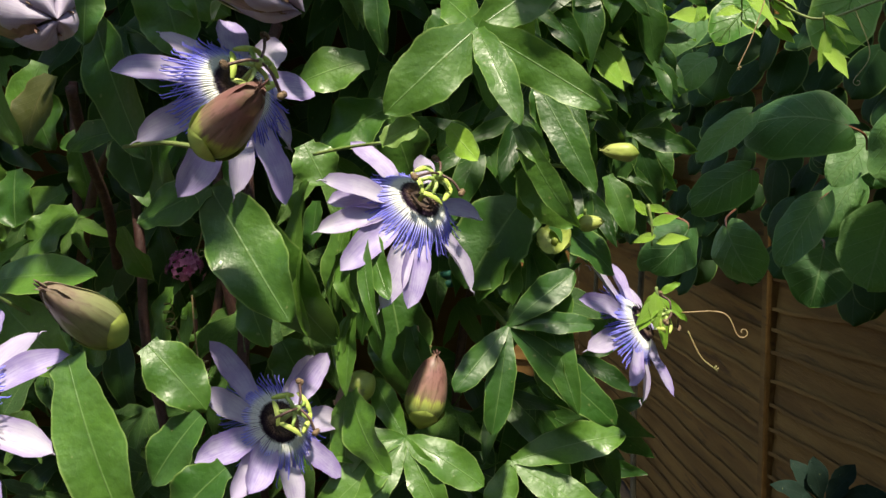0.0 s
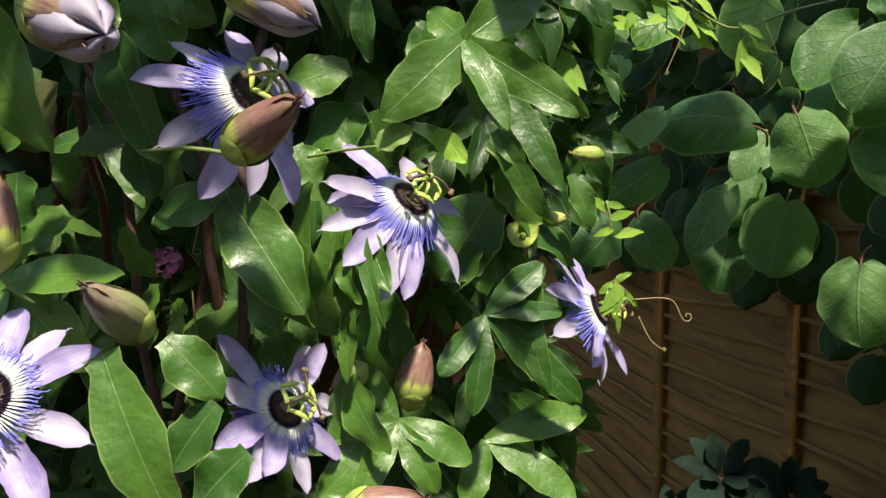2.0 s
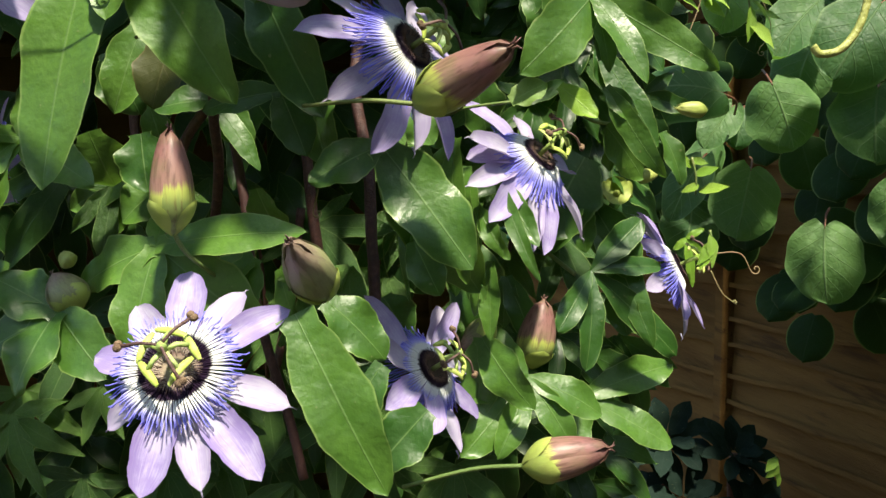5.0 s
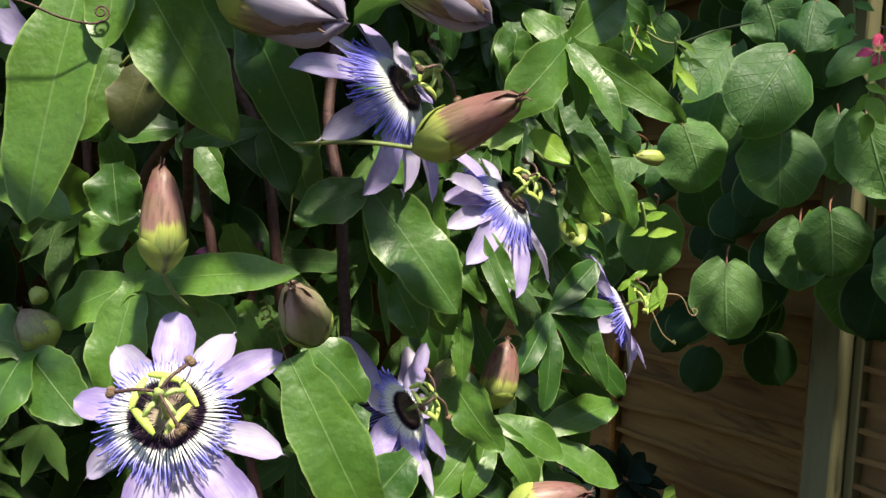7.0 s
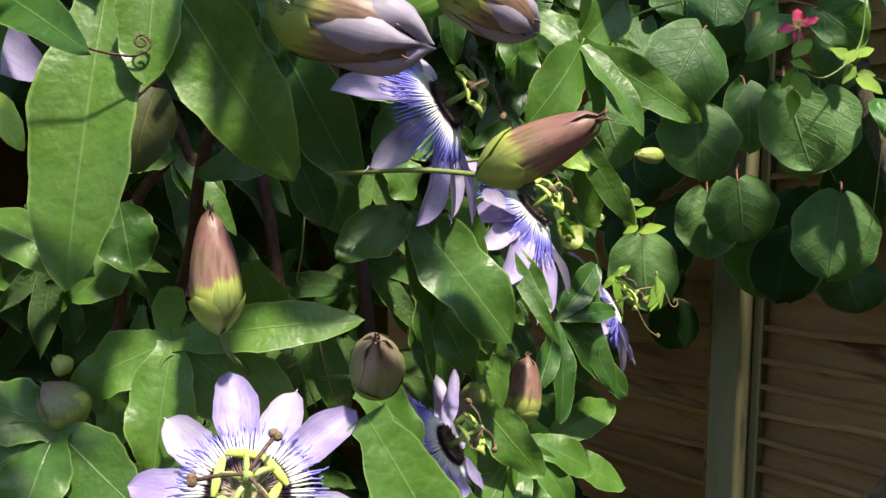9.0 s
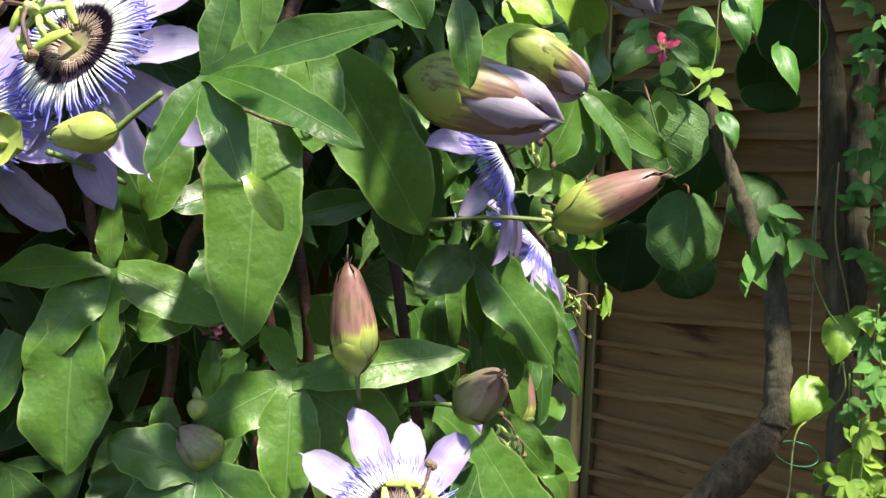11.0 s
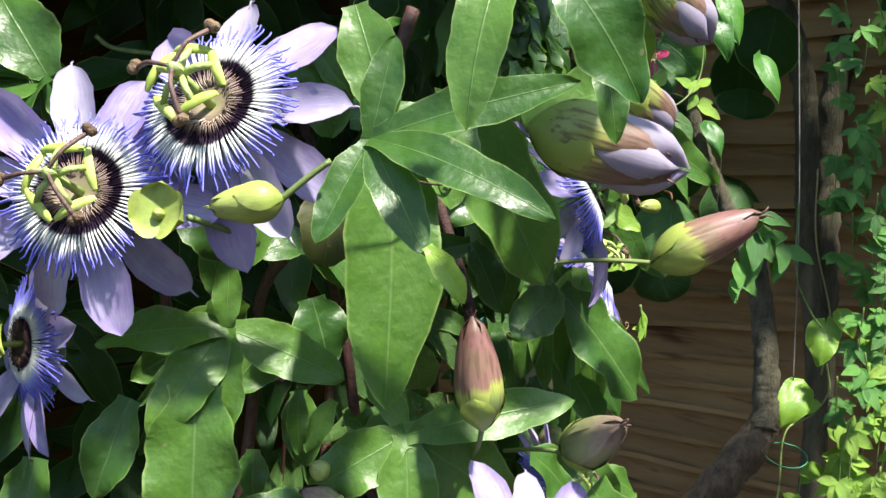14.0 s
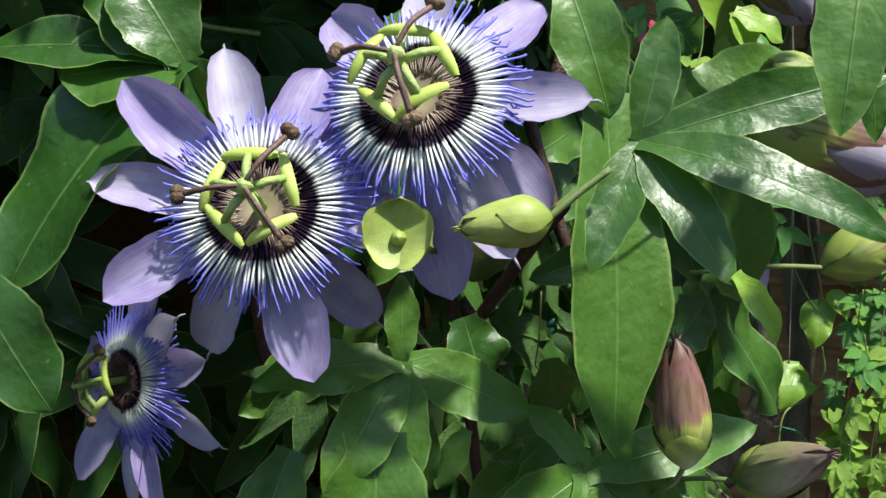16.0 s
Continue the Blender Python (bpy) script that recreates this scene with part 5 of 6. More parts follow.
stem([(0.8449, 0.9714, 1.4722), (0.8300, 0.9595, 1.3878), (0.8372, 0.9403, 1.3392), (0.8470, 0.9258, 1.3152)], 0.0013, STEM_GREEN, owner=CREEPER)
stem([(0.8466, 0.9135, 1.2698), (0.8439, 0.9058, 1.2348), (0.8227, 0.9144, 1.2060), (0.7831, 0.9272, 1.1876), (0.7671, 0.9202, 1.1177), (0.7584, 0.9192, 1.0896)], 0.0013, STEM_GREEN, owner=CREEPER)
stem([(0.9083, 0.9845, 1.5105), (0.8939, 0.9693, 1.4162), (0.8958, 0.9397, 1.3154), (0.8761, 0.9347, 1.2426)], 0.0012, TENDRIL, owner=CREEPER)
round_leaf((0.8181, 0.9327, 1.2353), (0.7781, 0.9327, 1.1929), 0.0442, (-0.69, -0.55, 0.47), YOUNG, CREEPER, heart=True)
round_leaf((0.8226, 0.9233, 1.2145), (0.8245, 0.9045, 1.2225), 0.0214, (-0.55, -0.68, 0.49), YOUNG, CREEPER, heart=True)
round_leaf((0.8643, 0.9306, 1.3112), (0.8381, 0.9200, 1.2694), 0.0417, (-0.55, -0.68, 0.49), YOUNG, CREEPER, heart=True)
round_leaf((0.8831, 0.9200, 1.3261), (0.8796, 0.8967, 1.3026), 0.0287, (-0.55, -0.68, 0.49), YOUNG, CREEPER, heart=True)
sprig(CREEPER, (0.8763, 0.8945, 1.1461), 7, 0.0368, 0.0353, (-0.55, -0.68, 0.49), 30, YOUNG)
sprig(CREEPER, (0.8796, 0.8780, 1.0962), 7, 0.0331, 0.0331, (-0.55, -0.68, 0.49), 31, YOUNG)
sprig(CREEPER, (0.8259, 0.9235, 1.1083), 3, 0.0221, 0.0353, (-0.55, -0.68, 0.49), 32, YOUNG)
sprig(CREEPER, (0.8032, 0.9351, 1.0859), 2, 0.0147, 0.0294, (-0.55, -0.68, 0.49), 33, YOUNG)
sprig(CREEPER, (0.9131, 0.9601, 1.4836), 8, 0.0515, 0.0353, (-0.55, -0.68, 0.49), 34, FRESH)
sprig(CREEPER, (0.9235, 0.9340, 1.4197), 6, 0.0368, 0.0353, (-0.55, -0.68, 0.49), 35, FRESH)
sprig(CREEPER, (0.9360, 0.9785, 1.6133), 6, 0.0441, 0.0309, (-0.55, -0.68, 0.49), 36, FRESH)
sprig(CREEPER, (0.9456, 0.9510, 1.5422), 7, 0.0515, 0.0353, (-0.55, -0.68, 0.49), 37, FRESH)
sprig(CREEPER, (0.8987, 0.8972, 1.2185), 8, 0.0441, 0.0265, (-0.55, -0.68, 0.49), 38, FRESH)
sprig(CREEPER, (0.9303, 0.9089, 1.3485), 9, 0.0589, 0.0324, (-0.55, -0.68, 0.49), 39, FRESH)
sprig(CREEPER, (0.9267, 0.8876, 1.2626), 8, 0.0515, 0.0324, (-0.55, -0.68, 0.49), 40, YOUNG)
sprig(CREEPER, (0.9200, 0.8608, 1.1479), 9, 0.0515, 0.0324, (-0.55, -0.68, 0.49), 41, YOUNG)
sprig(CREEPER, (0.9727, 0.9101, 1.4718), 9, 0.0662, 0.0338, (-0.55, -0.68, 0.49), 42, FRESH)
sprig(CREEPER, (0.9562, 0.9848, 1.6927), 6, 0.0368, 0.0324, (-0.55, -0.68, 0.49), 43, FRESH)
sprig(CREEPER, (0.7613, 0.9766, 1.4425), 7, 0.0236, 0.0431, (-0.55, -0.68, 0.49), 60, FRESH, wide=0.45)
sprig(CREEPER, (0.7314, 0.9865, 1.3940), 5, 0.0167, 0.0334, (-0.55, -0.68, 0.49), 61, FRESH, wide=0.45)
sprig(CREEPER, (0.7811, 0.9556, 1.4231), 5, 0.0167, 0.0417, (-0.55, -0.68, 0.49), 62, FRESH, wide=0.45)
round_leaf((0.8022, 1.0888, 1.7022), (0.7960, 1.0600, 1.6517), 0.0345, (-0.49, -0.60, 0.63), FRESH, CREEPER, heart=True)
round_leaf((0.8449, 1.0400, 1.6474), (0.8382, 1.0117, 1.5976), 0.0345, (-0.49, -0.60, 0.63), FRESH, CREEPER, heart=True)
round_leaf((0.7635, 1.1152, 1.6879), (0.7557, 1.0824, 1.6186), 0.0474, (-0.49, -0.60, 0.63), FRESH, CREEPER, heart=True)
round_leaf((0.7787, 1.0688, 1.5648), (0.7741, 1.0427, 1.5286), 0.0259, (-0.49, -0.60, 0.63), FRESH, CREEPER, heart=True)
round_leaf((0.8196, 1.0830, 1.7304), (0.8125, 1.0531, 1.6733), 0.0388, (-0.49, -0.60, 0.63), FRESH, CREEPER, heart=True)
clematis_flower((0.6610, 1.0770, 1.6515), (-0.64, -0.65, 0.40), 0.021)
sprig(CLEM, (0.6348, 1.0500, 1.6012), 7, 0.0200, 0.0260, (-0.55, -0.68, 0.49), 80, YOUNG)
sprig(CLEM, (0.7193, 1.0500, 1.6101), 6, 0.0180, 0.0250, (-0.55, -0.68, 0.49), 81, YOUNG)
sprig(CLEM, (0.6252, 1.0700, 1.6818), 5, 0.0185, 0.0270, (-0.55, -0.68, 0.49), 82, FRESH)
stem([(0.6614, 1.0750, 1.6498), (0.6471, 1.0550, 1.6106), (0.6772, 1.0500, 1.5971), (0.7223, 1.0500, 1.6305), (0.7382, 1.0600, 1.6983), (0.7559, 1.0700, 1.7532)], 0.0010, STEM_GREEN, owner=CLEM)
wire_ring((0.7626, 0.9116, 1.1657), (-0.14, -0.21, 0.97), 0.0281)
sprig(CREEPER, (0.4394, 1.1012, 1.6387), 6, 0.0183, 0.0323, (0.02, -0.90, 0.43), 90, YOUNG, wide=0.34)
sprig(CREEPER, (0.3955, 1.1042, 1.6633), 4, 0.0215, 0.0296, (0.02, -0.90, 0.43), 91, YOUNG, wide=0.4)
sprig(CREEPER, (0.3685, 1.1039, 1.6636), 3, 0.0162, 0.0323, (0.02, -0.90, 0.43), 92, YOUNG, wide=0.4)
sprig(CREEPER, (0.3363, 1.1052, 1.6747), 4, 0.0215, 0.0260, (0.02, -0.90, 0.43), 93, YOUNG, wide=0.45)
sprig(CREEPER, (0.3528, 1.1093, 1.7012), 4, 0.0215, 0.0260, (0.02, -0.90, 0.43), 94, YOUNG, wide=0.45)
stem([(0.3635, 1.1087, 1.6957), (0.4062, 1.1044, 1.6631), (0.4384, 1.1031, 1.6521), (0.4871, 1.1061, 1.6674), (0.5303, 1.1081, 1.6775)], 0.0012, STEM_GREEN, owner=CREEPER)
sprig(VINE, (0.2302, 0.8777, 1.6345), 5, 0.0207, 0.0372, (0.02, -0.90, 0.43), 95, YOUNG, wide=0.35)
sprig(VINE, (0.2503, 0.9111, 1.6534), 4, 0.0172, 0.0345, (0.02, -0.90, 0.43), 96, YOUNG, wide=0.35)
sprig(VINE, (0.2688, 0.7984, 1.5061), 5, 0.0129, 0.0167, (0.02, -0.90, 0.43), 97, YOUNG, wide=0.4, hang=-0.1)
sprig(VINE, (0.2706, 0.7715, 1.4612), 4, 0.0110, 0.0162, (0.02, -0.90, 0.43), 98, YOUNG, wide=0.4)
sprig(VINE, (0.2289, 0.8178, 1.5043), 3, 0.0102, 0.0156, (0.02, -0.90, 0.43), 99, YOUNG, wide=0.4)
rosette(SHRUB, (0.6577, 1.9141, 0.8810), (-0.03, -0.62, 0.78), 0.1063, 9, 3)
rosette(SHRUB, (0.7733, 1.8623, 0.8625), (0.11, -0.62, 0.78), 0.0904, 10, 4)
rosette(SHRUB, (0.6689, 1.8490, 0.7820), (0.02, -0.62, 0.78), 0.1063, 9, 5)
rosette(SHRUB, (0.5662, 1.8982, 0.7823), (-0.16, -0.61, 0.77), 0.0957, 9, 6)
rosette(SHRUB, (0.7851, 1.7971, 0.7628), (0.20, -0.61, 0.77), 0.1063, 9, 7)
sprig(CREEPER, (0.6695, 1.4726, 0.9995), 4, 0.0167, 0.0217, (-0.07, -0.90, 0.44), 100, YOUNG)
leaf((0.2227, 0.9481, 1.5651), (0.02, -0.84, 0.54), [((0.1937, 0.9407, 1.5178), 0.0391), ((0.2506, 0.9410, 1.5147), 0.0345), ((0.2244, 0.9400, 1.5105), 0.0276)])
leaf((0.2787, 0.9891, 1.5634), (0.02, -0.84, 0.54), [((0.2589, 0.9831, 1.5254), 0.0299), ((0.2926, 0.9817, 1.5131), 0.0265)])
leaf((0.2040, 0.9510, 1.4507), (0.02, -0.84, 0.54), [((0.1778, 0.9466, 1.4231), 0.0283), ((0.2082, 0.9448, 1.4087), 0.0236)])
leaf((0.1445, 0.9462, 1.5594), (0.02, -0.84, 0.54), [((0.1624, 0.9403, 1.5182), 0.0322), ((0.1348, 0.9400, 1.5186), 0.0276)])
leaf((0.2354, 0.9364, 1.6209), (0.02, -0.84, 0.54), [((0.2237, 0.9297, 1.5767), 0.0224), ((0.2574, 0.9320, 1.5895), 0.0224), ((0.2801, 0.9362, 1.6158), 0.0224)])
leaf((0.2638, 0.9792, 1.4305), (0.02, -0.84, 0.54), [((0.2682, 0.9720, 1.3821), 0.0293), ((0.2390, 0.9731, 1.3922), 0.0244)])
leaf((0.1235, 0.8957, 1.6289), (0.02, -0.84, 0.54), [((0.0953, 0.8885, 1.5831), 0.0340), ((0.1293, 0.8888, 1.5826), 0.0255)])
leaf((0.1973, 0.7540, 1.6178), (-0.04, -0.87, 0.50), [((0.2237, 0.7410, 1.5762), 0.0196), ((0.1865, 0.7517, 1.5841), 0.0142)])
leaf((0.1952, 0.7400, 1.6595), (-0.22, -0.81, 0.54), [((0.1945, 0.7319, 1.6049), 0.0207)], YOUNG)
leaf((0.1481, 0.7482, 1.6344), (-0.22, -0.81, 0.54), [((0.1509, 0.7413, 1.5936), 0.0248), ((0.1394, 0.7463, 1.6070), 0.0138)])
leaf((0.1898, 0.7485, 1.5683), (-0.22, -0.81, 0.54), [((0.2229, 0.7315, 1.5117), 0.0160), ((0.2068, 0.7408, 1.5459), 0.0142)])
leaf((0.1818, 0.7816, 1.4974), (-0.22, -0.81, 0.54), [((0.1629, 0.7806, 1.4594), 0.0228), ((0.1850, 0.7751, 1.4600), 0.0190)])
leaf((0.1262, 0.7472, 1.4523), (-0.22, -0.81, 0.54), [((0.1429, 0.7361, 1.4069), 0.0178), ((0.1224, 0.7434, 1.4205), 0.0178)])
leaf((0.1392, 0.7230, 1.5380), (-0.51, -0.62, 0.60), [((0.1242, 0.7249, 1.5028), 0.0214), ((0.1439, 0.7097, 1.5036), 0.0160)])
leaf((0.0984, 0.7251, 1.5242), (-0.51, -0.62, 0.60), [((0.0867, 0.7182, 1.4667), 0.0207), ((0.0982, 0.7074, 1.4605), 0.0172)])
leaf((0.1054, 0.7619, 1.4892), (-0.51, -0.62, 0.60), [((0.0941, 0.7566, 1.4387), 0.0221), ((0.1050, 0.7462, 1.4320), 0.0147)])
leaf((0.1539, 0.7203, 1.5698), (-0.51, -0.62, 0.60), [((0.1716, 0.7014, 1.5515), 0.0142)], YOUNG)
leaf((0.1014, 0.6956, 1.4272), (-0.51, -0.62, 0.60), [((0.1246, 0.6674, 1.3913), 0.0241), ((0.0962, 0.6865, 1.3800), 0.0241)])
leaf((0.0867, 0.6769, 1.5433), (-0.58, -0.54, 0.61), [((0.0832, 0.6551, 1.4681), 0.0201), ((0.0753, 0.6812, 1.5207), 0.0144)], LEAF)
leaf((0.0638, 0.6655, 1.5266), (-0.58, -0.54, 0.61), [((0.0536, 0.6536, 1.4595), 0.0124)])
leaf((0.0784, 0.6695, 1.6717), (-0.58, -0.54, 0.61), [((0.0811, 0.6605, 1.6539), 0.0159), ((0.0929, 0.6500, 1.6594), 0.0159)], YOUNG)
leaf((0.0405, 0.6787, 1.6255), (-0.56, -0.52, 0.64), [((0.0906, 0.6344, 1.6497), 0.0336)])
leaf((-0.0149, 0.7560, 1.4621), (-0.58, -0.54, 0.61), [((-0.0041, 0.7334, 1.4290), 0.0172), ((-0.0058, 0.7446, 1.4568), 0.0115)])
leaf((-0.0336, 0.7782, 1.4698), (-0.58, -0.54, 0.61), [((-0.0360, 0.7665, 1.4280), 0.0230)])
tendril([(0.0115, 0.7013, 1.4793), (0.0139, 0.6964, 1.4595), (0.0167, 0.6925, 1.4453)], curl=0.006, turns=3)
tendril([(0.0143, 0.7258, 1.5357), (0.0109, 0.7232, 1.5134), (0.0076, 0.7222, 1.5006)], curl=0.003, turns=1)
tendril([(0.1239, 0.7872, 1.4443), (0.1257, 0.7856, 1.4330)], curl=0.007, turns=4)
tendril([(0.4860, 1.1887, 1.6690), (0.4990, 1.1789, 1.6256), (0.4852, 1.1786, 1.6002)], curl=0.004, turns=1)
stem([(0.0857, 0.2884, 1.5762), (0.0868, 0.2881, 1.5751), (0.0899, 0.2879, 1.5758), (0.0928, 0.2882, 1.5793), (0.0944, 0.2889, 1.5847), (0.0956, 0.2901, 1.5930)], 0.0006, TENDRIL_GREEN, name="tendril")
sprig(CREEPER, (0.7930, 0.8558, 1.1826), 6, 0.0414, 0.0359, (-0.63, -0.59, 0.50), 130, YOUNG)
sprig(CREEPER, (0.8267, 0.8478, 1.2639), 7, 0.0414, 0.0317, (-0.63, -0.59, 0.50), 131, FRESH)
sprig(CREEPER, (0.8287, 0.8661, 1.3240), 6, 0.0345, 0.0303, (-0.63, -0.59, 0.50), 132, FRESH)
sprig(CREEPER, (0.7916, 0.8437, 1.1425), 7, 0.0414, 0.0359, (-0.63, -0.59, 0.50), 133, YOUNG)
sprig(CREEPER, (0.8271, 0.8271, 1.2038), 8, 0.0414, 0.0345, (-0.63, -0.59, 0.50), 134, YOUNG)
sprig(CREEPER, (0.8438, 0.8414, 1.2978), 7, 0.0414, 0.0303, (-0.63, -0.59, 0.50), 135, FRESH)
sprig(CREEPER, (0.8135, 0.8165, 1.1298), 8, 0.0414, 0.0345, (-0.63, -0.59, 0.50), 136, YOUNG)
sprig(CREEPER, (0.7974, 0.8715, 1.2428), 6, 0.0345, 0.0248, (-0.63, -0.59, 0.50), 137, FRESH)
sprig(CREEPER, (0.8540, 0.8534, 1.3649), 6, 0.0414, 0.0303, (-0.63, -0.59, 0.50), 138, FRESH)
sprig(CREEPER, (0.8548, 0.8120, 1.2447), 9, 0.0483, 0.0345, (-0.63, -0.59, 0.50), 139, YOUNG)
sprig(CREEPER, (0.8718, 0.8214, 1.3255), 8, 0.0483, 0.0303, (-0.63, -0.59, 0.50), 140, FRESH)
sprig(CREEPER, (0.8347, 0.7990, 1.1439), 8, 0.0483, 0.0345, (-0.63, -0.59, 0.50), 141, YOUNG)
flower_head((-0.0320, 0.8000, 1.4782), 0.0125)
plant_clip((0.1415, 0.8216, 1.4697), (-0.18, -0.00, 0.98), 0.0095)
sprig(CREEPER, (0.9028, 0.9322, 1.6718), 6, 0.0318, 0.0325, (-0.58, -0.65, 0.48), 160, FRESH, wide=0.42)
sprig(CREEPER, (0.9060, 0.9114, 1.6096), 6, 0.0318, 0.0311, (-0.58, -0.65, 0.48), 161, YOUNG, wide=0.42)
sprig(CREEPER, (0.8828, 0.9152, 1.5509), 7, 0.0283, 0.0325, (-0.58, -0.65, 0.48), 162, FRESH, wide=0.42)
sprig(CREEPER, (0.8737, 0.9104, 1.5060), 6, 0.0254, 0.0325, (-0.58, -0.65, 0.48), 163, FRESH, wide=0.42)
sprig(CREEPER, (0.8831, 0.8891, 1.4611), 7, 0.0318, 0.0325, (-0.58, -0.65, 0.48), 164, FRESH, wide=0.42)
sprig(CREEPER, (0.9226, 0.9225, 1.6994), 5, 0.0283, 0.0283, (-0.58, -0.65, 0.48), 165, YOUNG, wide=0.42)
sprig(CREEPER, (0.8783, 0.8785, 1.4093), 6, 0.0283, 0.0311, (-0.58, -0.65, 0.48), 166, FRESH, wide=0.42)
sprig(CREEPER, (0.8717, 0.8606, 1.3265), 6, 0.0283, 0.0297, (-0.58, -0.65, 0.48), 167, FRESH, wide=0.42)
stem([(0.9691, 0.9727, 0.9880), (0.9991, 0.9927, 0.4940), (0.9891, 1.0227, -0.0500)], 0.0166, BARK, name="trunk", owner=TREE)
stem([(0.6563, 0.9900, 1.0724), (0.6763, 1.0100, 0.5065), (0.6663, 1.0400, -0.0500)], 0.0240, ROUGH_BARK, tip=0.0300, name="trunk", owner=TREE)
stem([(1.0426, 1.0191, 1.2205), (1.0726, 1.0391, 0.6102), (1.0626, 1.0691, -0.0500)], 0.0182, BARK, name="trunk", owner=TREE)
stem([(1.0621, 0.9481, 1.2540), (1.0721, 0.9781, 0.7000), (1.0521, 0.9881, -0.0200)], 0.0040, STEM, owner=CREEPER)
leaf((0.1118, 0.6946, 1.5189), (-0.40, -0.67, 0.62), [((0.1291, 0.6674, 1.4833), 0.0142), ((0.1256, 0.6518, 1.4677), 0.0096)])
leaf((0.0990, 0.6882, 1.5046), (-0.66, -0.43, 0.62), [((0.0988, 0.6752, 1.4616), 0.0145), ((0.1125, 0.6671, 1.4773), 0.0114)])
leaf((0.1055, 0.6866, 1.4733), (-0.50, -0.52, 0.69), [((0.1032, 0.6755, 1.4301), 0.0129), ((0.0959, 0.6859, 1.4418), 0.0109)])
leaf((0.0864, 0.6943, 1.5316), (-0.54, -0.56, 0.63), [((0.0846, 0.6886, 1.5075), 0.0155)])

# ---------------------------------------------------------------- leaves deep in the vine
def surface(x):
    """How far back the face of the vine lies, along x."""
    return 0.66 + 0.9 * max(x - 0.05, 0.0) * 0.8 + 0.25 * max(-0.1 - x, 0.0)


fill = random.Random(11)
patterns = []
for k in range(6):
    sh = Shape()
    for j, a in enumerate((0, 48, -48, 92, -92)[: fill.choice((3, 5, 5))]):
        size = (1.0, 0.85, 0.85, 0.6, 0.6)[j] * fill.uniform(0.9, 1.1)
        a = radians(a + fill.uniform(-8, 8))
        blade(sh, (0, 0, 0), (math.sin(a) * size, math.cos(a) * size, fill.uniform(-0.15, 0.05)), 0.30 * size * fill.uniform(0.8, 1.2), Z, fill.uniform(-0.02, 0.10), fill.uniform(0.05, 0.4), blunt=0.9, ripple=0.14, phase=fill.uniform(0, 6), nu=10, nv=4, hook=fill.uniform(-0.05, 0.2))
    patterns.append(sh)
meshes = [p.mesh("leaf", LEAF) for p in patterns]


def leaf_pose(p, out, size, rr):
    """A pose at p with the leaf's face towards out and its tip hanging."""
    z = (Vector(out) + Vector((rr.uniform(-.5, .5), rr.uniform(-.4, .4), rr.uniform(-.4, .4)))).normalized()
    y = Vector((rr.uniform(-0.6, 0.6), rr.uniform(-0.3, 0.2), -1))
    y = (y - z * y.dot(z)).normalized()
    x = y.cross(z)
    m = Matrix((x, y, z)).transposed().to_4x4()
    return Matrix.Translation(p) @ m @ Matrix.Scale(size, 4)


for k in range(270):
    x = fill.uniform(-0.62, 0.20)
    z = fill.uniform(1.18, 1.92)
    p = (x, surface(x) + fill.uniform(0.07, 0.17), z)
    if (-0.12 < x < 0.06 and z > 1.52) or (abs(x + 0.19) < 0.08 and abs(z - 1.53) < 0.08):
        continue
    part("leaf", fill.choice(meshes), LEAF, VINE, m=leaf_pose(p, (0.1, -1, 0.45), fill.uniform(0.035, 0.075), fill))


def leaf_mass(name, label, material, shapes, poses, owner=None):
    """Many small leaves as one mesh."""
    sh = Shape()
    for s, m in poses:
        o = len(sh.v)
        sh.v += [tuple(m @ Vector(p)) for p in s.v]
        sh.f += [tuple(o + i for i in f) for f in s.f]
        sh.uv += s.uv
    return part(name, sh, material, owner, label)


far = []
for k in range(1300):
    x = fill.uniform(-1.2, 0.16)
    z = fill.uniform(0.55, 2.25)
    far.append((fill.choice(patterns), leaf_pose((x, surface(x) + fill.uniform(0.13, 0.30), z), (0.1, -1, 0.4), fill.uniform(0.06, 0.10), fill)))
# unseen leaves added above the vine, to shade its inside
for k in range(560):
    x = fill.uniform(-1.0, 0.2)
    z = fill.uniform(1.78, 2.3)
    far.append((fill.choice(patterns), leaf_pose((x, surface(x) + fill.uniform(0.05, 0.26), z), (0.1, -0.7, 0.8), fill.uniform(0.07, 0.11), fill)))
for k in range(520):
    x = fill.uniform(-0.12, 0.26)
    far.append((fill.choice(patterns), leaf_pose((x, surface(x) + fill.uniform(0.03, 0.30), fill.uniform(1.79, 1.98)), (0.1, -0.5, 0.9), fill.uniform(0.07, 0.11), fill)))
# a few more added out of view, forward of the face, shading leaves below
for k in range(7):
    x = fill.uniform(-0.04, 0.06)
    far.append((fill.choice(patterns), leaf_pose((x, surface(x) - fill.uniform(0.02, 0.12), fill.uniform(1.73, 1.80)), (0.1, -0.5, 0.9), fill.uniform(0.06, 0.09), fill)))
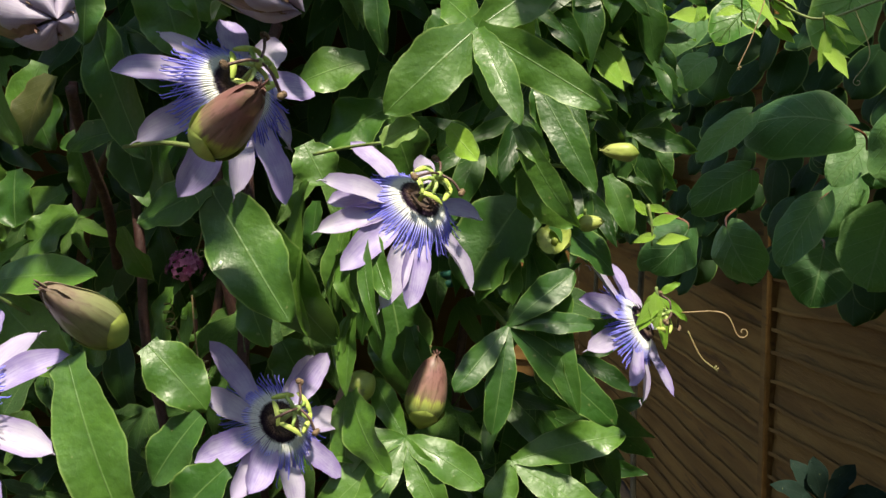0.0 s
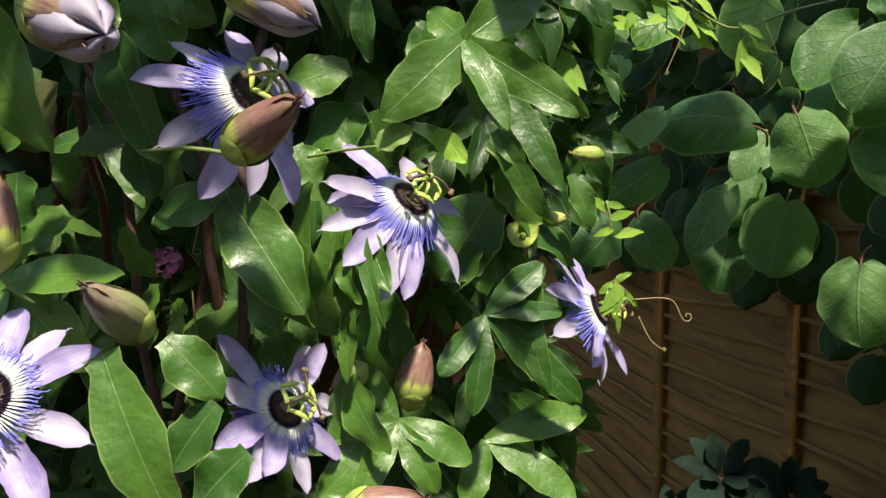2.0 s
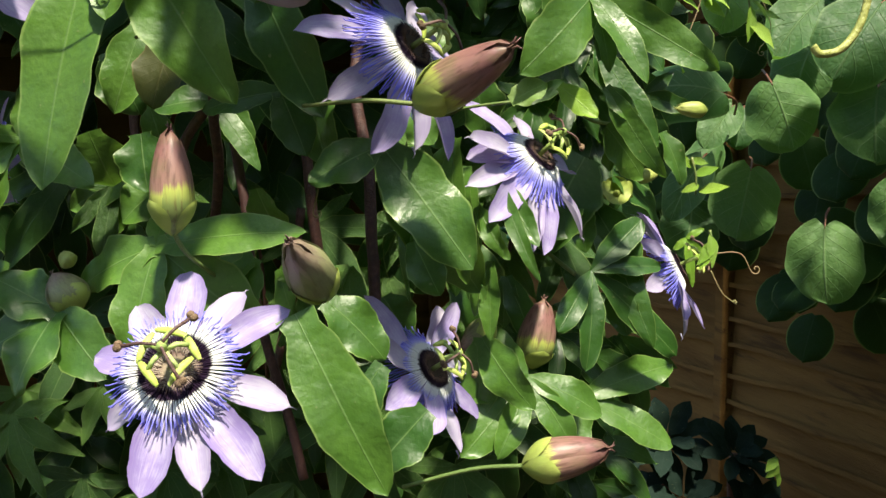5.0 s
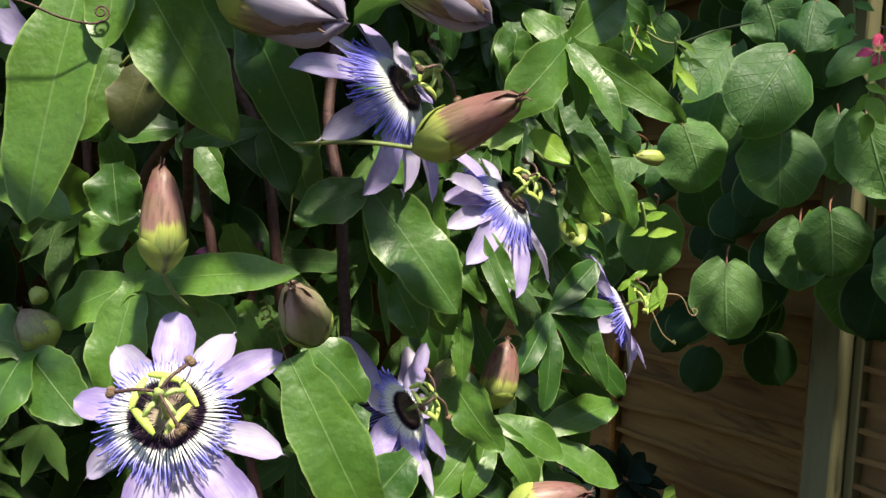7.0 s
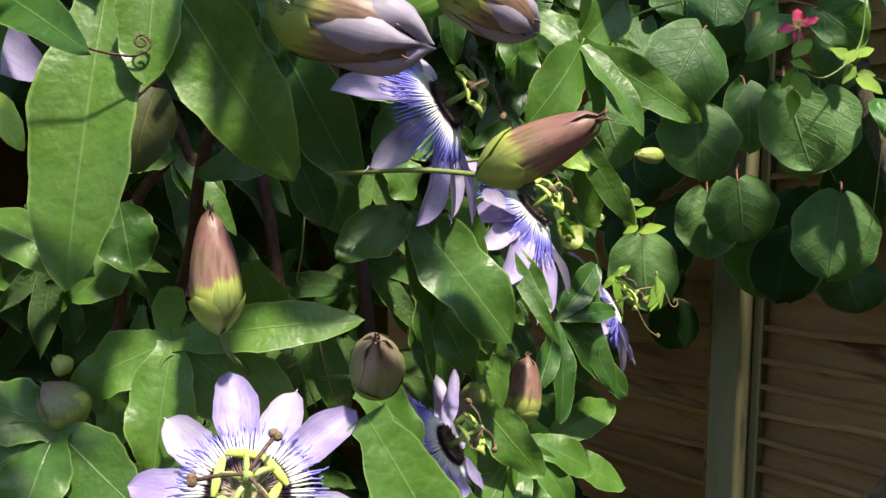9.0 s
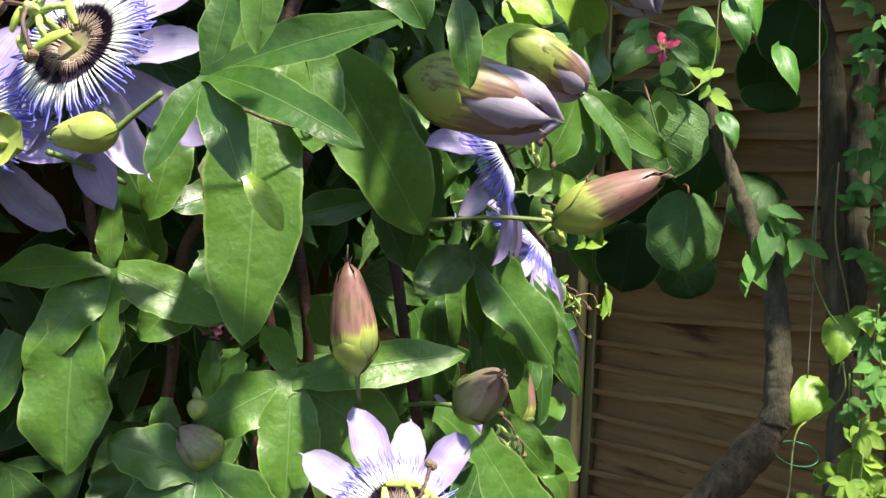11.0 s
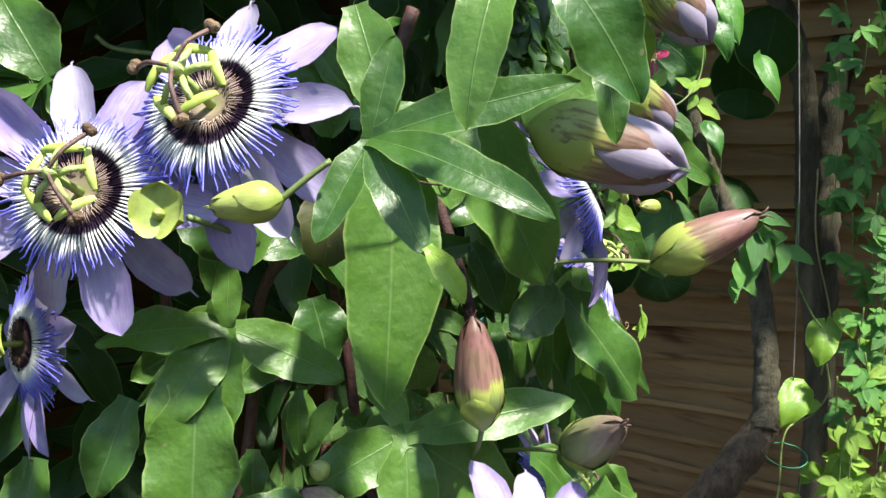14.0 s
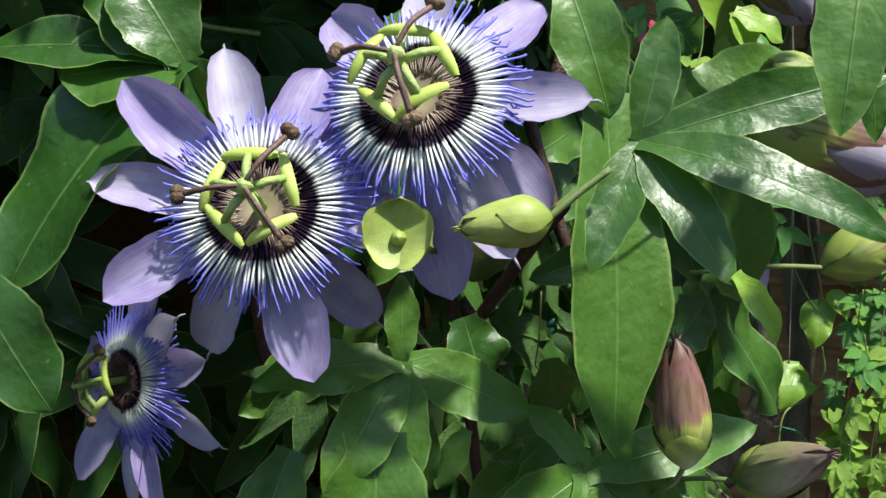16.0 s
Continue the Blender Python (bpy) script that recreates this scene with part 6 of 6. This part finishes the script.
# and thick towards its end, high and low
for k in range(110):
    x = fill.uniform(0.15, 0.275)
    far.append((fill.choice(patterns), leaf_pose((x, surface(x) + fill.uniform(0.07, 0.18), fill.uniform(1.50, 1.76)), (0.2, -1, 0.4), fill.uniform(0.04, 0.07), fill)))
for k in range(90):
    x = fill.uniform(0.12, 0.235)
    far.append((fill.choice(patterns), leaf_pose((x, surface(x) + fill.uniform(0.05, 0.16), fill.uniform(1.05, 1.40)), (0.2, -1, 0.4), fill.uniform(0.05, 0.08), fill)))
tagged(leaf_mass("inner_leaves", "dense inner vine leaves darkened for shade, unseen ones overhead", LEAF_SHADED, patterns, far), category="foliage", kind="stuff")

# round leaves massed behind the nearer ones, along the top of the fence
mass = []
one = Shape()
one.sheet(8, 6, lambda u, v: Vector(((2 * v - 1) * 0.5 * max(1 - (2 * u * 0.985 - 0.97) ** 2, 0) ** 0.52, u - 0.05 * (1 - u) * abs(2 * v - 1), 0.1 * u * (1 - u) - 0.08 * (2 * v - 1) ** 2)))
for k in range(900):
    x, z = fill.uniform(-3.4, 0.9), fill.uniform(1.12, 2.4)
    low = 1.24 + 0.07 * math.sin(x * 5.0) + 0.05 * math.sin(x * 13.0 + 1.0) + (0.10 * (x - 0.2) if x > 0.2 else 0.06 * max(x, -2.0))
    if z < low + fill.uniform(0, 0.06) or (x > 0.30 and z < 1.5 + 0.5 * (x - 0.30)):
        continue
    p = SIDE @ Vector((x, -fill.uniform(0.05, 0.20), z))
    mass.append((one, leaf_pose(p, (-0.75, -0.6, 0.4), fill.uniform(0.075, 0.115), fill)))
# unseen leaves added high in front of the fence, to keep sun off those below
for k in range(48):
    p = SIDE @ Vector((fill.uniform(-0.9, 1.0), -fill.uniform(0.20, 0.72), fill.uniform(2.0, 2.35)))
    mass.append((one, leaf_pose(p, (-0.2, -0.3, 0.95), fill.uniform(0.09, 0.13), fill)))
tagged(leaf_mass("climber_leaves", "mass of round leaves darkened for shade, unseen ones added overhead", KIWI_SHADED, [one], mass), category="foliage", kind="stuff")

# the lower stems of the climbers, down to the soil
for x, y, z, r in ((0.02, 0.80, 1.25, 0.007), (-0.16, 0.84, 1.3, 0.006), (0.10, 0.86, 1.2, 0.006)):
    stem([(x, y, z), (x + 0.03, y + 0.03, z * 0.66), (x - 0.02, y + 0.05, z * 0.33), (x + 0.01, y + 0.04, -0.02)], r)
for x, z, r in ((-2.4, 1.7, 0.012), (-3.1, 1.7, 0.010)):
    stem([SIDE @ Vector(q) for q in ((x, -0.07, z), (x + 0.04, -0.05, z * 0.7), (x - 0.03, -0.06, z * 0.3), (x, -0.07, -0.02))], r, BARK, name="stem", owner=KIWI_VINE)
